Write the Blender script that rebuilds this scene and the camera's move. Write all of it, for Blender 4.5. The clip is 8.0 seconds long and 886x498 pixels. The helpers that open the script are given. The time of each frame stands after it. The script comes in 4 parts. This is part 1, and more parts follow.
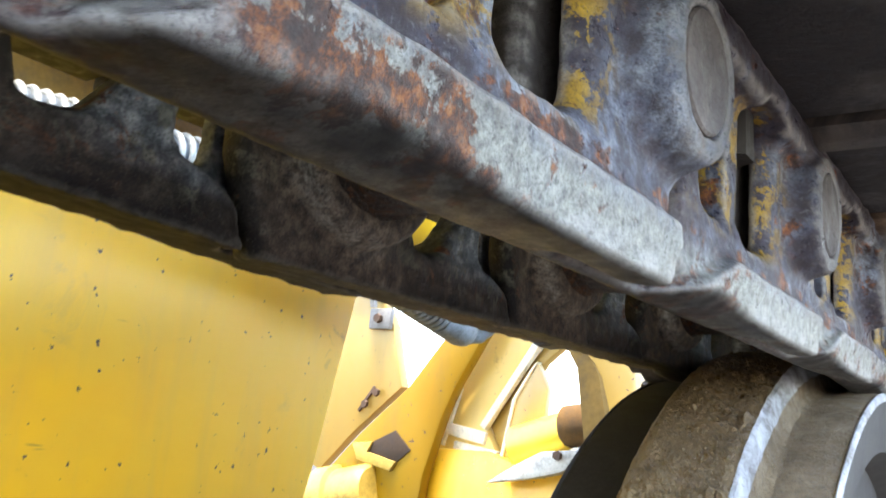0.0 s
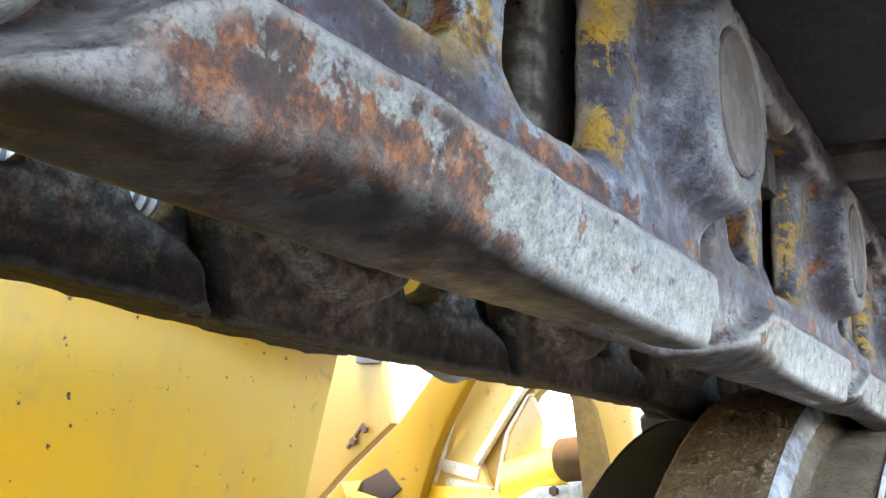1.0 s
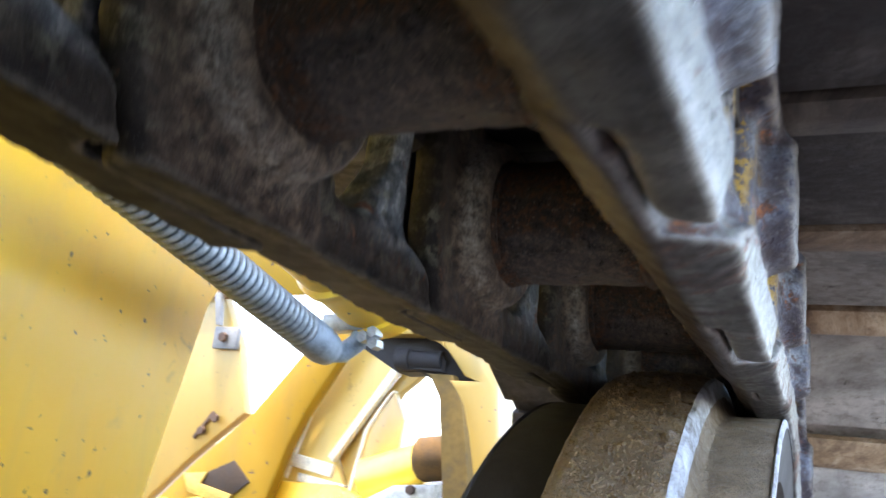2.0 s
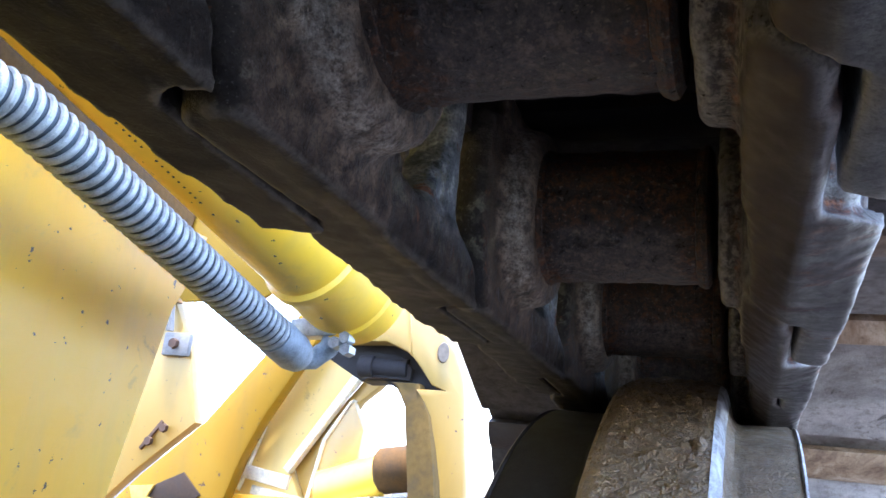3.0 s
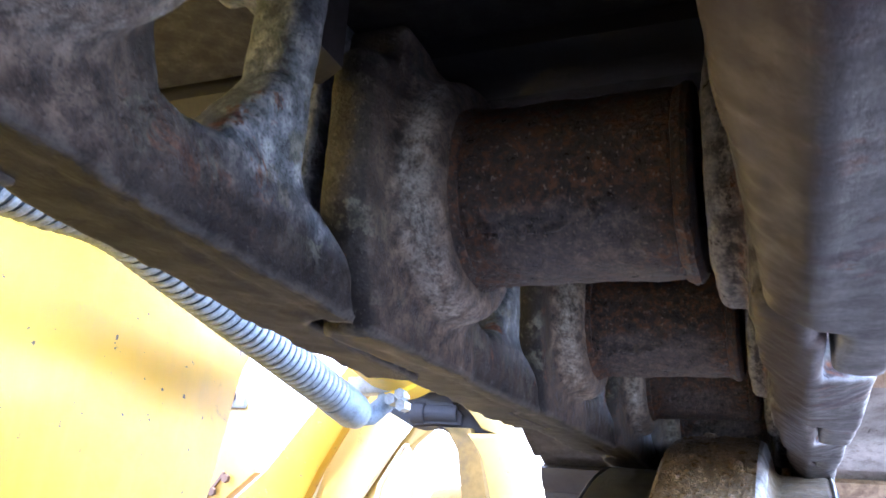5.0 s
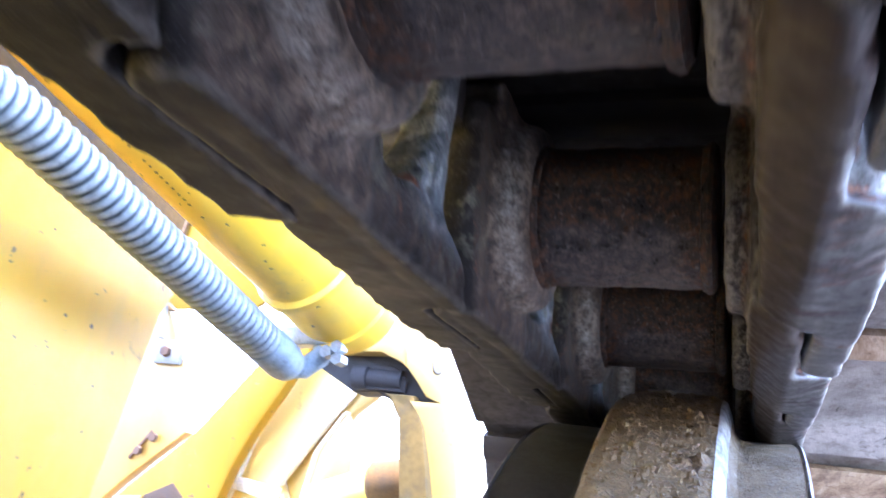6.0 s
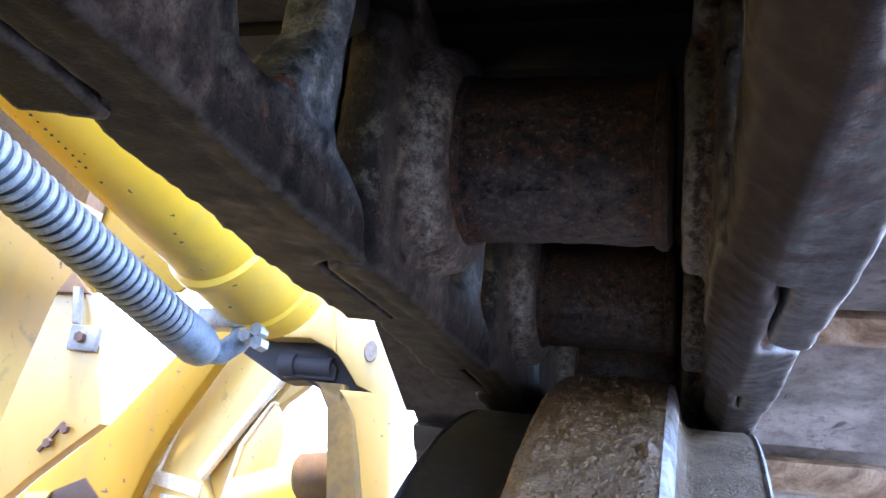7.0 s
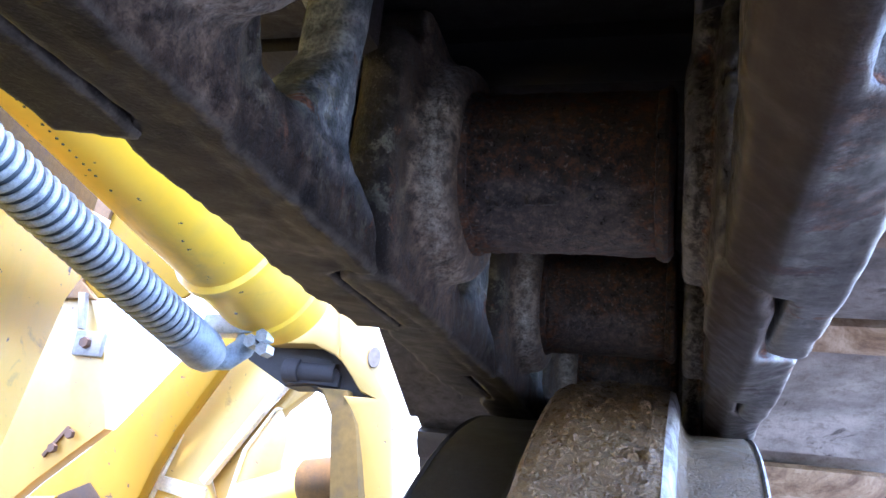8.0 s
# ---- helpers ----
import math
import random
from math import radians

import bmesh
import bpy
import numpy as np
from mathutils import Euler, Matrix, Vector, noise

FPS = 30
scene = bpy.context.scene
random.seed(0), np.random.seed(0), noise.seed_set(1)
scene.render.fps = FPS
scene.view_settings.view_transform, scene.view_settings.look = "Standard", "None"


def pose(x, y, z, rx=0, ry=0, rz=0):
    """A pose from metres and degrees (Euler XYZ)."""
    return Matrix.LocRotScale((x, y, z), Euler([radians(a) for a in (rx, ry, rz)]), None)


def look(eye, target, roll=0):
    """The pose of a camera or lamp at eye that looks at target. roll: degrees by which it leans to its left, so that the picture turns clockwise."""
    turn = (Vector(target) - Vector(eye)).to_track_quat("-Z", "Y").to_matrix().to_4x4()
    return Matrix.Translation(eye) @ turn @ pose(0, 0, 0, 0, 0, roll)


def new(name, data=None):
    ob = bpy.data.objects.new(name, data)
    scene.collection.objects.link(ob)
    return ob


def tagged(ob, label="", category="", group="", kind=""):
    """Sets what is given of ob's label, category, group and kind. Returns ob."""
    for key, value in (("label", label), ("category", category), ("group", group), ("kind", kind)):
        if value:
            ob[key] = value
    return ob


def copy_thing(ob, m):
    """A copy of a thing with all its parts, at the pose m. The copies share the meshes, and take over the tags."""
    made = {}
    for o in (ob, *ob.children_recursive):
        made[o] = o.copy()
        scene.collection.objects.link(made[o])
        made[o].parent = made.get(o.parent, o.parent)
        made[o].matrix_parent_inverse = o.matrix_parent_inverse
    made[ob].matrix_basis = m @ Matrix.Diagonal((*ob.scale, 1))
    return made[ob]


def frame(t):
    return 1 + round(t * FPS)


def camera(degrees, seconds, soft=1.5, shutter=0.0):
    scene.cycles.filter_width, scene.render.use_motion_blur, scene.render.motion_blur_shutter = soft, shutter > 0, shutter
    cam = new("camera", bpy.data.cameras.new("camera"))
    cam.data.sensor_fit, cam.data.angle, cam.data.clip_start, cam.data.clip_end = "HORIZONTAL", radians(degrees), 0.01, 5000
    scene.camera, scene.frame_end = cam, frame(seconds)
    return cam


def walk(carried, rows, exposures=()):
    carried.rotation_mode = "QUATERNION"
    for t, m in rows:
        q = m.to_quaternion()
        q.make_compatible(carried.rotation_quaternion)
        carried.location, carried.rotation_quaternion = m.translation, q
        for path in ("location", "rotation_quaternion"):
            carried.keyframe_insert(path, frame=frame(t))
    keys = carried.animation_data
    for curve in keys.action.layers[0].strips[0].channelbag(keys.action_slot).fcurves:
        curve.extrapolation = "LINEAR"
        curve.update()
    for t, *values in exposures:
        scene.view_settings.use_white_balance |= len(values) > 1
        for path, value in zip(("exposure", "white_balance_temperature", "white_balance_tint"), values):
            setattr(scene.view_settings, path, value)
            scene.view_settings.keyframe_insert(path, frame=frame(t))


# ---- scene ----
cam = camera(57.0, 8.0, shutter=0.5)
# seconds, eye in metres, pitch, yaw and roll in degrees; the chain runs along y, its rail faces lie at z = 0
PATH = [
    (0.0, 0.2696, -0.4422, -0.0511, 11.18, 36.82, 5.51),
    (0.5, 0.2434, -0.4161, -0.0333, 12.71, 35.86, 4.16),
    (1.0, 0.2422, -0.4151, -0.0313, 13.04, 35.86, 3.80),
    (1.5, 0.2415, -0.4055, -0.0309, 12.48, 35.09, 3.37),
    (1.7, 0.2266, -0.4013, -0.0455, 12.95, 32.54, 4.59),
    (1.9, 0.1980, -0.3859, -0.0651, 14.72, 26.92, 5.45),
    (2.0, 0.1871, -0.3826, -0.0734, 15.03, 25.96, 6.94),
    (2.2, 0.1597, -0.3693, -0.0832, 15.40, 24.25, 8.27),
    (3.5, 0.1224, -0.3736, -0.0790, 16.56, 20.49, 5.76),
    (4.0, 0.1271, -0.3786, -0.0751, 16.54, 20.58, 5.15),
    (4.2, 0.1317, -0.3978, -0.0691, 16.63, 21.49, 4.98),
    (5.3, 0.1334, -0.4585, -0.0469, 17.66, 24.28, 4.23),
    (5.5, 0.1324, -0.4357, -0.0517, 17.57, 23.86, 4.93),
    (6.0, 0.1213, -0.3454, -0.0799, 17.29, 21.72, 7.67),
    (6.5, 0.1118, -0.2807, -0.0837, 16.82, 18.99, 8.31),
    (7.0, 0.1132, -0.2688, -0.0750, 17.31, 17.65, 7.22),
    (7.5, 0.1139, -0.2775, -0.0746, 17.55, 17.81, 7.04),
    (8.0, 0.1137, -0.2805, -0.0768, 17.71, 17.81, 7.40),
]
walk(cam, [(t, pose(x, y, z, 90 + pitch, 0, yaw) @ pose(0, 0, 0, 0, 0, roll)) for t, x, y, z, pitch, yaw, roll in PATH],
     exposures=[(0.0, 3.6, 7200, 14), (1.6, 3.6, 7000, 14), (2.2, 3.65, 6300, 17), (3.5, 3.65, 5700, 22), (4.2, 3.85, 5600, 24), (5.3, 4.95, 5600, 26), (5.6, 4.95, 5600, 26), (6.5, 4.1, 5400, 26), (7.0, 3.9, 5500, 26), (8.0, 4.2, 5400, 26)])

# ---- light ----
SUN_TO = Vector((-0.06, -0.20, 0.978)).normalized()
world = bpy.data.worlds.new("sky")
scene.world = world
world.use_nodes = True
wn = world.node_tree.nodes
sky = wn.new("ShaderNodeTexSky")
sky.sky_type, sky.sun_disc = "NISHITA", False
sky.sun_elevation = math.asin(SUN_TO.z)
sky.sun_rotation = math.atan2(SUN_TO.x, SUN_TO.y)
sky.dust_density = 1.2
world.node_tree.links.new(sky.outputs[0], wn["Background"].inputs[0])
wn["Background"].inputs[1].default_value = 0.15
sun = new("sun", bpy.data.lights.new("sun", "SUN"))
sun.data.energy, sun.data.angle, sun.data.color = 1.3, radians(0.6), (1.0, 0.95, 0.86)
sun.matrix_world = look(SUN_TO * 20, (0, 0, 0))

# ---- materials ----


def nodes_of(name, rough=0.6, metal=0.0):
    """A fresh material: its tree, its principled node and a maker of nodes."""
    m = bpy.data.materials.new(name)
    m.use_nodes = True
    t = m.node_tree
    p = t.nodes["Principled BSDF"]
    p.inputs["Roughness"].default_value = rough
    p.inputs["Metallic"].default_value = metal
    return m, t, p


def plug(t, a, b):
    t.links.new(a, b)


def coords(t, spread=7.0):
    """Object coordinates, shifted at random from object to object."""
    tc, oi = t.nodes.new("ShaderNodeTexCoord"), t.nodes.new("ShaderNodeObjectInfo")
    mul = t.nodes.new("ShaderNodeVectorMath")
    mul.operation = "MULTIPLY_ADD"
    mul.inputs[1].default_value = (spread, spread * 0.7, spread * 1.3)
    plug(t, oi.outputs["Random"], mul.inputs[0])
    plug(t, tc.outputs["Object"], mul.inputs[2])
    return mul.outputs[0], tc.outputs["Object"]


def noise_tex(t, vec, scale, detail=6.0, rough=0.6, warp=0.0, stretch=None):
    if stretch:
        mp = t.nodes.new("ShaderNodeMapping")
        mp.inputs["Scale"].default_value = stretch
        plug(t, vec, mp.inputs["Vector"])
        vec = mp.outputs[0]
    n = t.nodes.new("ShaderNodeTexNoise")
    n.inputs["Scale"].default_value, n.inputs["Detail"].default_value = scale, detail
    n.inputs["Roughness"].default_value, n.inputs["Distortion"].default_value = rough, warp
    plug(t, vec, n.inputs["Vector"])
    return n.outputs["Fac"]


def ramp(t, fac, stops):
    r = t.nodes.new("ShaderNodeValToRGB")
    els = r.color_ramp.elements
    while len(els) < len(stops):
        els.new(0.5)
    for e, (pos, c) in zip(els, stops):
        e.position = pos
        e.color = (*c, 1) if isinstance(c, tuple) else (c, c, c, 1)
    plug(t, fac, r.inputs[0])
    return r.outputs[0]


def mix(t, fac, a, b, how="MIX"):
    m = t.nodes.new("ShaderNodeMix")
    m.data_type, m.blend_type = "RGBA", how
    for sock, v in ((m.inputs[0], fac), (m.inputs[6], a), (m.inputs[7], b)):
        if isinstance(v, bpy.types.NodeSocket):
            plug(t, v, sock)
        elif isinstance(v, tuple):
            sock.default_value = (*v, 1)
        else:
            sock.default_value = v
    return m.outputs[2]


def maths(t, how, a, b=0.0, clamp=False):
    m = t.nodes.new("ShaderNodeMath")
    m.operation, m.use_clamp = how, clamp
    for sock, v in ((m.inputs[0], a), (m.inputs[1], b)):
        if isinstance(v, bpy.types.NodeSocket):
            plug(t, v, sock)
        else:
            sock.default_value = v
    return m.outputs[0]


def bump(t, p, height, distance, strength=1.0, below=None):
    b = t.nodes.new("ShaderNodeBump")
    b.inputs["Distance"].default_value, b.inputs["Strength"].default_value = distance, strength
    plug(t, height, b.inputs["Height"])
    if below:
        plug(t, below, b.inputs["Normal"])
    plug(t, b.outputs[0], p.inputs["Normal"])
    return b.outputs[0]


def cast_steel():
    """Worn cast steel: dark oxide, bare blue grey, rust blooms and scraps of old yellow paint."""
    m, t, p = nodes_of("worn_cast_steel", 0.5, 0.2)
    v, raw = coords(t)
    big, mid = noise_tex(t, v, 17, 9, 0.64, 0.15), noise_tex(t, v, 120, 7, 0.72)
    fine, rustn = noise_tex(t, v, 800, 5, 0.75), noise_tex(t, v, 34, 10, 0.72, 0.15)
    sep = t.nodes.new("ShaderNodeSeparateXYZ")
    plug(t, raw, sep.inputs[0])
    out = maths(t, "ABSOLUTE", sep.outputs["X"])
    hue = ramp(t, big, [(0.38, (0.026, 0.018, 0.026)), (0.46, (0.060, 0.052, 0.075)), (0.54, (0.145, 0.16, 0.215)), (0.61, (0.36, 0.40, 0.46)), (0.70, (0.50, 0.50, 0.48))])
    c = mix(t, ramp(t, mid, [(0.45, 0.0), (0.58, 0.75)]), hue, (0.060, 0.045, 0.048))
    c = mix(t, ramp(t, noise_tex(t, v, 260, 8, 0.78), [(0.55, 0.0), (0.65, 0.45)]), c, (0.30, 0.31, 0.33))
    # the rail: bare, greyer and brighter than the casting above it
    rail = ramp(t, maths(t, "ADD", sep.outputs["Z"], maths(t, "MULTIPLY", big, 0.012)), [(0.024, 1.0), (0.036, 0.0)])
    grey = ramp(t, noise_tex(t, v, 190, 10, 0.78, 0.2), [(0.36, (0.165, 0.165, 0.142)), (0.5, (0.35, 0.348, 0.300)), (0.66, (0.59, 0.585, 0.505))])
    c = mix(t, maths(t, "MULTIPLY", rail, 0.85), c, grey)
    # scraps of yellow paint in the lee of the bosses
    lee = ramp(t, sep.outputs["Z"], [(0.036, 0.0), (0.046, 1.0)])
    lee = maths(t, "MULTIPLY", lee, ramp(t, out, [(0.010, 0.0), (0.018, 1.0), (0.032, 1.0), (0.040, 0.0)]))
    lee = maths(t, "MULTIPLY", lee, ramp(t, maths(t, "ADD", sep.outputs["Y"], maths(t, "MULTIPLY", maths(t, "SUBTRACT", big, 0.5), 0.08)), [(0.045, 0.3), (0.075, 1.0), (0.170, 1.0), (0.180, 0.1)]))
    paint = maths(t, "MULTIPLY", lee, ramp(t, noise_tex(t, v, 60, 10, 0.74, 0.3), [(0.505, 0.0), (0.520, 1.0)]))
    c = mix(t, paint, c, ramp(t, mid, [(0.4, (0.56, 0.34, 0.03)), (0.65, (0.30, 0.17, 0.03))]))
    # rust blooms, thickest low on the side of the rail's rear half
    gone = ramp(t, maths(t, "ADD", sep.outputs["Y"], 0.1), [(0.06, 0.01), (0.112, 0.36), (0.162, 1.0), (0.212, 0.36), (0.27, 0.01)])
    gone = maths(t, "MULTIPLY", maths(t, "MULTIPLY", gone, 0.0075), maths(t, "MINIMUM", 1.3, maths(t, "MAXIMUM", 0.0, maths(t, "MULTIPLY", maths(t, "SUBTRACT", out, 0.020), 52.6))))
    over = maths(t, "SUBTRACT", sep.outputs["Z"], gone)
    low = maths(t, "MULTIPLY", ramp(t, over, [(0.0005, 0.8), (0.003, 1.0), (0.007, 0.6), (0.011, 0.0)]), ramp(t, sep.outputs["Y"], [(0.02, 0.7), (0.05, 1.0), (0.085, 0.8), (0.115, 0.0)]))
    crease = maths(t, "MULTIPLY", ramp(t, sep.outputs["Z"], [(0.025, 0.0), (0.029, 1.0), (0.033, 1.0), (0.039, 0.0)]), ramp(t, out, [(0.028, 0.0), (0.033, 1.0)]))
    rust = ramp(t, maths(t, "ADD", maths(t, "ADD", rustn, maths(t, "MULTIPLY", low, 0.115)), maths(t, "MULTIPLY", crease, 0.085)), [(0.575, 0.0), (0.605, 1.0)])
    rc = ramp(t, noise_tex(t, v, 150, 8, 0.75), [(0.38, (0.026, 0.011, 0.009)), (0.50, (0.085, 0.030, 0.016)), (0.58, (0.29, 0.080, 0.010)), (0.66, (0.42, 0.165, 0.040)), (0.75, (0.46, 0.42, 0.35))])
    c = mix(t, maths(t, "MULTIPLY", rust, 0.9), c, rc)
    # the outer lower edge of the rail, scuffed bright
    scuff = maths(t, "MULTIPLY", ramp(t, over, [(0.001, 0.0), (0.0025, 1.0), (0.006, 1.0), (0.011, 0.0)]), maths(t, "MULTIPLY", ramp(t, out, [(0.024, 0.0), (0.028, 1.0)]), ramp(t, sep.outputs["Y"], [(0.10, 0.0), (0.13, 1.0)])))
    c = mix(t, maths(t, "MULTIPLY", scuff, ramp(t, noise_tex(t, v, 70, 9, 0.75, 0.4), [(0.47, 0.0), (0.53, 0.8)])), c, (0.50, 0.49, 0.46))
    # dark scale over the rail's rear end, hammered dull pin ends
    aft = maths(t, "ADD", sep.outputs["Y"], maths(t, "MULTIPLY", maths(t, "SUBTRACT", rustn, 0.5), 0.14))
    c = mix(t, maths(t, "MULTIPLY", ramp(t, maths(t, "ADD", aft, 0.1), [(0.11, 0.8), (0.155, 0.0)]), ramp(t, mid, [(0.38, 1.0), (0.6, 0.5)])), c, (0.075, 0.042, 0.045))
    c = mix(t, ramp(t, out, [(0.0512, 0.0), (0.0522, 0.85)]), c, ramp(t, noise_tex(t, v, 120, 9, 0.78), [(0.38, (0.022, 0.018, 0.018)), (0.53, (0.075, 0.068, 0.066)), (0.66, (0.22, 0.205, 0.19))]))
    # old grease and dirt thrown about between the link rows, darkened for the shade there
    film = ramp(t, maths(t, "ADD", out, maths(t, "MULTIPLY", maths(t, "SUBTRACT", big, 0.5), 0.06)), [(0.006, 0.92), (0.024, 0.0)])
    dirt = ramp(t, noise_tex(t, v, 210, 9, 0.8), [(0.40, (0.010, 0.008, 0.006)), (0.52, (0.040, 0.029, 0.022)), (0.62, (0.10, 0.078, 0.060)), (0.72, (0.30, 0.26, 0.22))])
    c = mix(t, film, c, dirt)
    # pale grit caught on the collar round the bushing
    ringz = maths(t, "MULTIPLY", ramp(t, out, [(0.0125, 1.0), (0.0145, 0.0)]), ramp(t, maths(t, "ABSOLUTE", sep.outputs["Y"]), [(0.052, 1.0), (0.062, 0.0)]))
    c = mix(t, maths(t, "MULTIPLY", ringz, ramp(t, noise_tex(t, v, 230, 9, 0.8), [(0.47, 0.0), (0.60, 0.75)])), c, (0.40, 0.35, 0.29))
    # rear edge behind the window, blackened to paint the shade inside
    c = mix(t, maths(t, "MULTIPLY", ramp(t, maths(t, "ADD", sep.outputs["Y"], 0.1), [(0.047, 0.95), (0.062, 0.0)]), ramp(t, sep.outputs["X"], [(0.001, 0.0), (0.003, 1.0), (0.024, 1.0), (0.028, 0.0)])), c, (0.022, 0.015, 0.011))
    # the running face: polished dark, with a brown film and long streaks
    slope = maths(t, "MAXIMUM", 0.0, maths(t, "MULTIPLY", maths(t, "SUBTRACT", 0.016, out), 0.7))
    run = ramp(t, maths(t, "SUBTRACT", over, slope), [(0.0014, 1.0), (0.0030, 0.0)])
    # bruised bright on proud edges, rust and dirt held in the hollows
    geo = t.nodes.new("ShaderNodeNewGeometry")
    edge = maths(t, "ADD", geo.outputs["Pointiness"], maths(t, "MULTIPLY", maths(t, "SUBTRACT", mid, 0.5), 0.07))
    c = mix(t, maths(t, "MULTIPLY", ramp(t, edge, [(0.510, 0.0), (0.535, 0.6)]), ramp(t, out, [(0.0508, 1.0), (0.0520, 0.0)])), c, (0.46, 0.43, 0.39))
    c = mix(t, ramp(t, edge, [(0.455, 0.85), (0.488, 0.0)]), c, rc)
    c = mix(t, ramp(t, fine, [(0.38, 0.5), (0.50, 0.0)]), c, (0.035, 0.030, 0.030))
    c = mix(t, maths(t, "MULTIPLY", run, 0.97), c, ramp(t, noise_tex(t, v, 60, 6, 0.6, 0.0, (7, 0.1, 1)), [(0.35, (0.0150, 0.0135, 0.0132)), (0.55, (0.025, 0.0225, 0.0220)), (0.7, (0.038, 0.0345, 0.033))]))
    c = mix(t, maths(t, "MULTIPLY", run, ramp(t, out, [(0.011, 0.6), (0.019, 0.0)])), c, (0.055, 0.034, 0.022))
    plug(t, c, p.inputs["Base Color"])
    gloss = maths(t, "SUBTRACT", ramp(t, mid, [(0.35, 0.22), (0.65, 0.62)]), maths(t, "MULTIPLY", run, -0.05), True)
    plug(t, mix(t, run, gloss, ramp(t, mid, [(0.38, 0.42), (0.62, 0.60)])), p.inputs["Roughness"])
    h = maths(t, "ADD", maths(t, "MULTIPLY", fine, 0.45), maths(t, "ADD", mid, maths(t, "MULTIPLY", rustn, 0.7)))
    h = maths(t, "MULTIPLY", maths(t, "SUBTRACT", h, 1.0), maths(t, "SUBTRACT", 1.0, maths(t, "MULTIPLY", run, 0.97)))
    plug(t, maths(t, "SUBTRACT", 0.5, maths(t, "MULTIPLY", run, 0.38)), p.inputs["Specular IOR Level"])
    plug(t, maths(t, "SUBTRACT", 0.2, maths(t, "MULTIPLY", run, 0.2)), p.inputs["Metallic"])
    bump(t, p, h, 0.0017, 0.9)
    return m


def shaded_grimy_steel():
    """The inner sides of the left links: black grease, brown road film, flaking pale scale and rust, their shade put
    into the dark base.
    """
    m, t, p = nodes_of("shaded_grimy_cast_steel", 0.55, 0.1)
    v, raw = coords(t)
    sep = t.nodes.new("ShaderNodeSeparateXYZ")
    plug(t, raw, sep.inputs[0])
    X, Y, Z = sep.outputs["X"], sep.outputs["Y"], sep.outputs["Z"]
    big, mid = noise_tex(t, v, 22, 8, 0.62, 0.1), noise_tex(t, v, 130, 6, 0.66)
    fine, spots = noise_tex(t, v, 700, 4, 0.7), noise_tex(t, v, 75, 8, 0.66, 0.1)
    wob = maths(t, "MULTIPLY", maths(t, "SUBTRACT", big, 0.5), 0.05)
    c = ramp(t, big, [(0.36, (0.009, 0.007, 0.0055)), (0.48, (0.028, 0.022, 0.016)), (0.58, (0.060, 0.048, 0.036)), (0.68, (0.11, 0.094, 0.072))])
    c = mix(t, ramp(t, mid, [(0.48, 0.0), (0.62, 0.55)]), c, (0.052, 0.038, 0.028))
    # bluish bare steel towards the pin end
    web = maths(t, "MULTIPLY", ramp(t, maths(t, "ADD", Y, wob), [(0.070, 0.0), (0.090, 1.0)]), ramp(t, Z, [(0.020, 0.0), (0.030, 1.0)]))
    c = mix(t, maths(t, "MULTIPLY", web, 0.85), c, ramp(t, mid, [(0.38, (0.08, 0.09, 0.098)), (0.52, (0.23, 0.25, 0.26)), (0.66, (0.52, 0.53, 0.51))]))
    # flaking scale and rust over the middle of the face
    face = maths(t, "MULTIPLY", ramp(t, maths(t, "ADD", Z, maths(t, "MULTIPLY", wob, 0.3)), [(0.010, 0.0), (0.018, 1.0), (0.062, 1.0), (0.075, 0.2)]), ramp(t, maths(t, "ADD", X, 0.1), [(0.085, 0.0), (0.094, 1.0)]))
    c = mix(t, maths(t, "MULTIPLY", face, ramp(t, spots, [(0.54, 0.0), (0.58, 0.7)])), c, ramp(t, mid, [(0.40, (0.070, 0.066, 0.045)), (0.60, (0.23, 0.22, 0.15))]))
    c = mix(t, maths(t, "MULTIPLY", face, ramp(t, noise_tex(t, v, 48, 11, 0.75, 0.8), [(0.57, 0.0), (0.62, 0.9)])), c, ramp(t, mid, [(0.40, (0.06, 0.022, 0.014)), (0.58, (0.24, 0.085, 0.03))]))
    # brown crust on the collar; the pale band paints grit and a highlight
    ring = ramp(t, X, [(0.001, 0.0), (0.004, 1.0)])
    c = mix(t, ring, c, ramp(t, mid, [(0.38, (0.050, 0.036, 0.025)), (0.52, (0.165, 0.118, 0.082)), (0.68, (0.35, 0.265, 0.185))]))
    grit_highlight = maths(t, "MULTIPLY", ramp(t, maths(t, "ADD", X, maths(t, "MULTIPLY", wob, 0.12)), [(0.005, 0.0), (0.010, 1.0), (0.014, 0.8), (0.0185, 0.0)]), ramp(t, noise_tex(t, v, 180, 9, 0.76), [(0.42, 0.1), (0.62, 0.9)]))
    c = mix(t, grit_highlight, c, (0.76, 0.68, 0.55))
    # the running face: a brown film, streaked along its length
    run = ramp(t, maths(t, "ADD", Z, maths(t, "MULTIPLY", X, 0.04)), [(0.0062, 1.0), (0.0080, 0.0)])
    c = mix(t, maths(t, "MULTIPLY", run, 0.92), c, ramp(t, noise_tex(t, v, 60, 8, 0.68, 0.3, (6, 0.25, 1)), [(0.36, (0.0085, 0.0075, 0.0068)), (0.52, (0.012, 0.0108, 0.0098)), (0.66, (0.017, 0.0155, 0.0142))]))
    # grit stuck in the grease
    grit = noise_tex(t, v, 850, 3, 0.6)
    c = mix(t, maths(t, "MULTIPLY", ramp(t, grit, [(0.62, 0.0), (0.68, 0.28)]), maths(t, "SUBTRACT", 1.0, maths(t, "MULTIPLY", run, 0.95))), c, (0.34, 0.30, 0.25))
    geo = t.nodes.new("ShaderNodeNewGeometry")
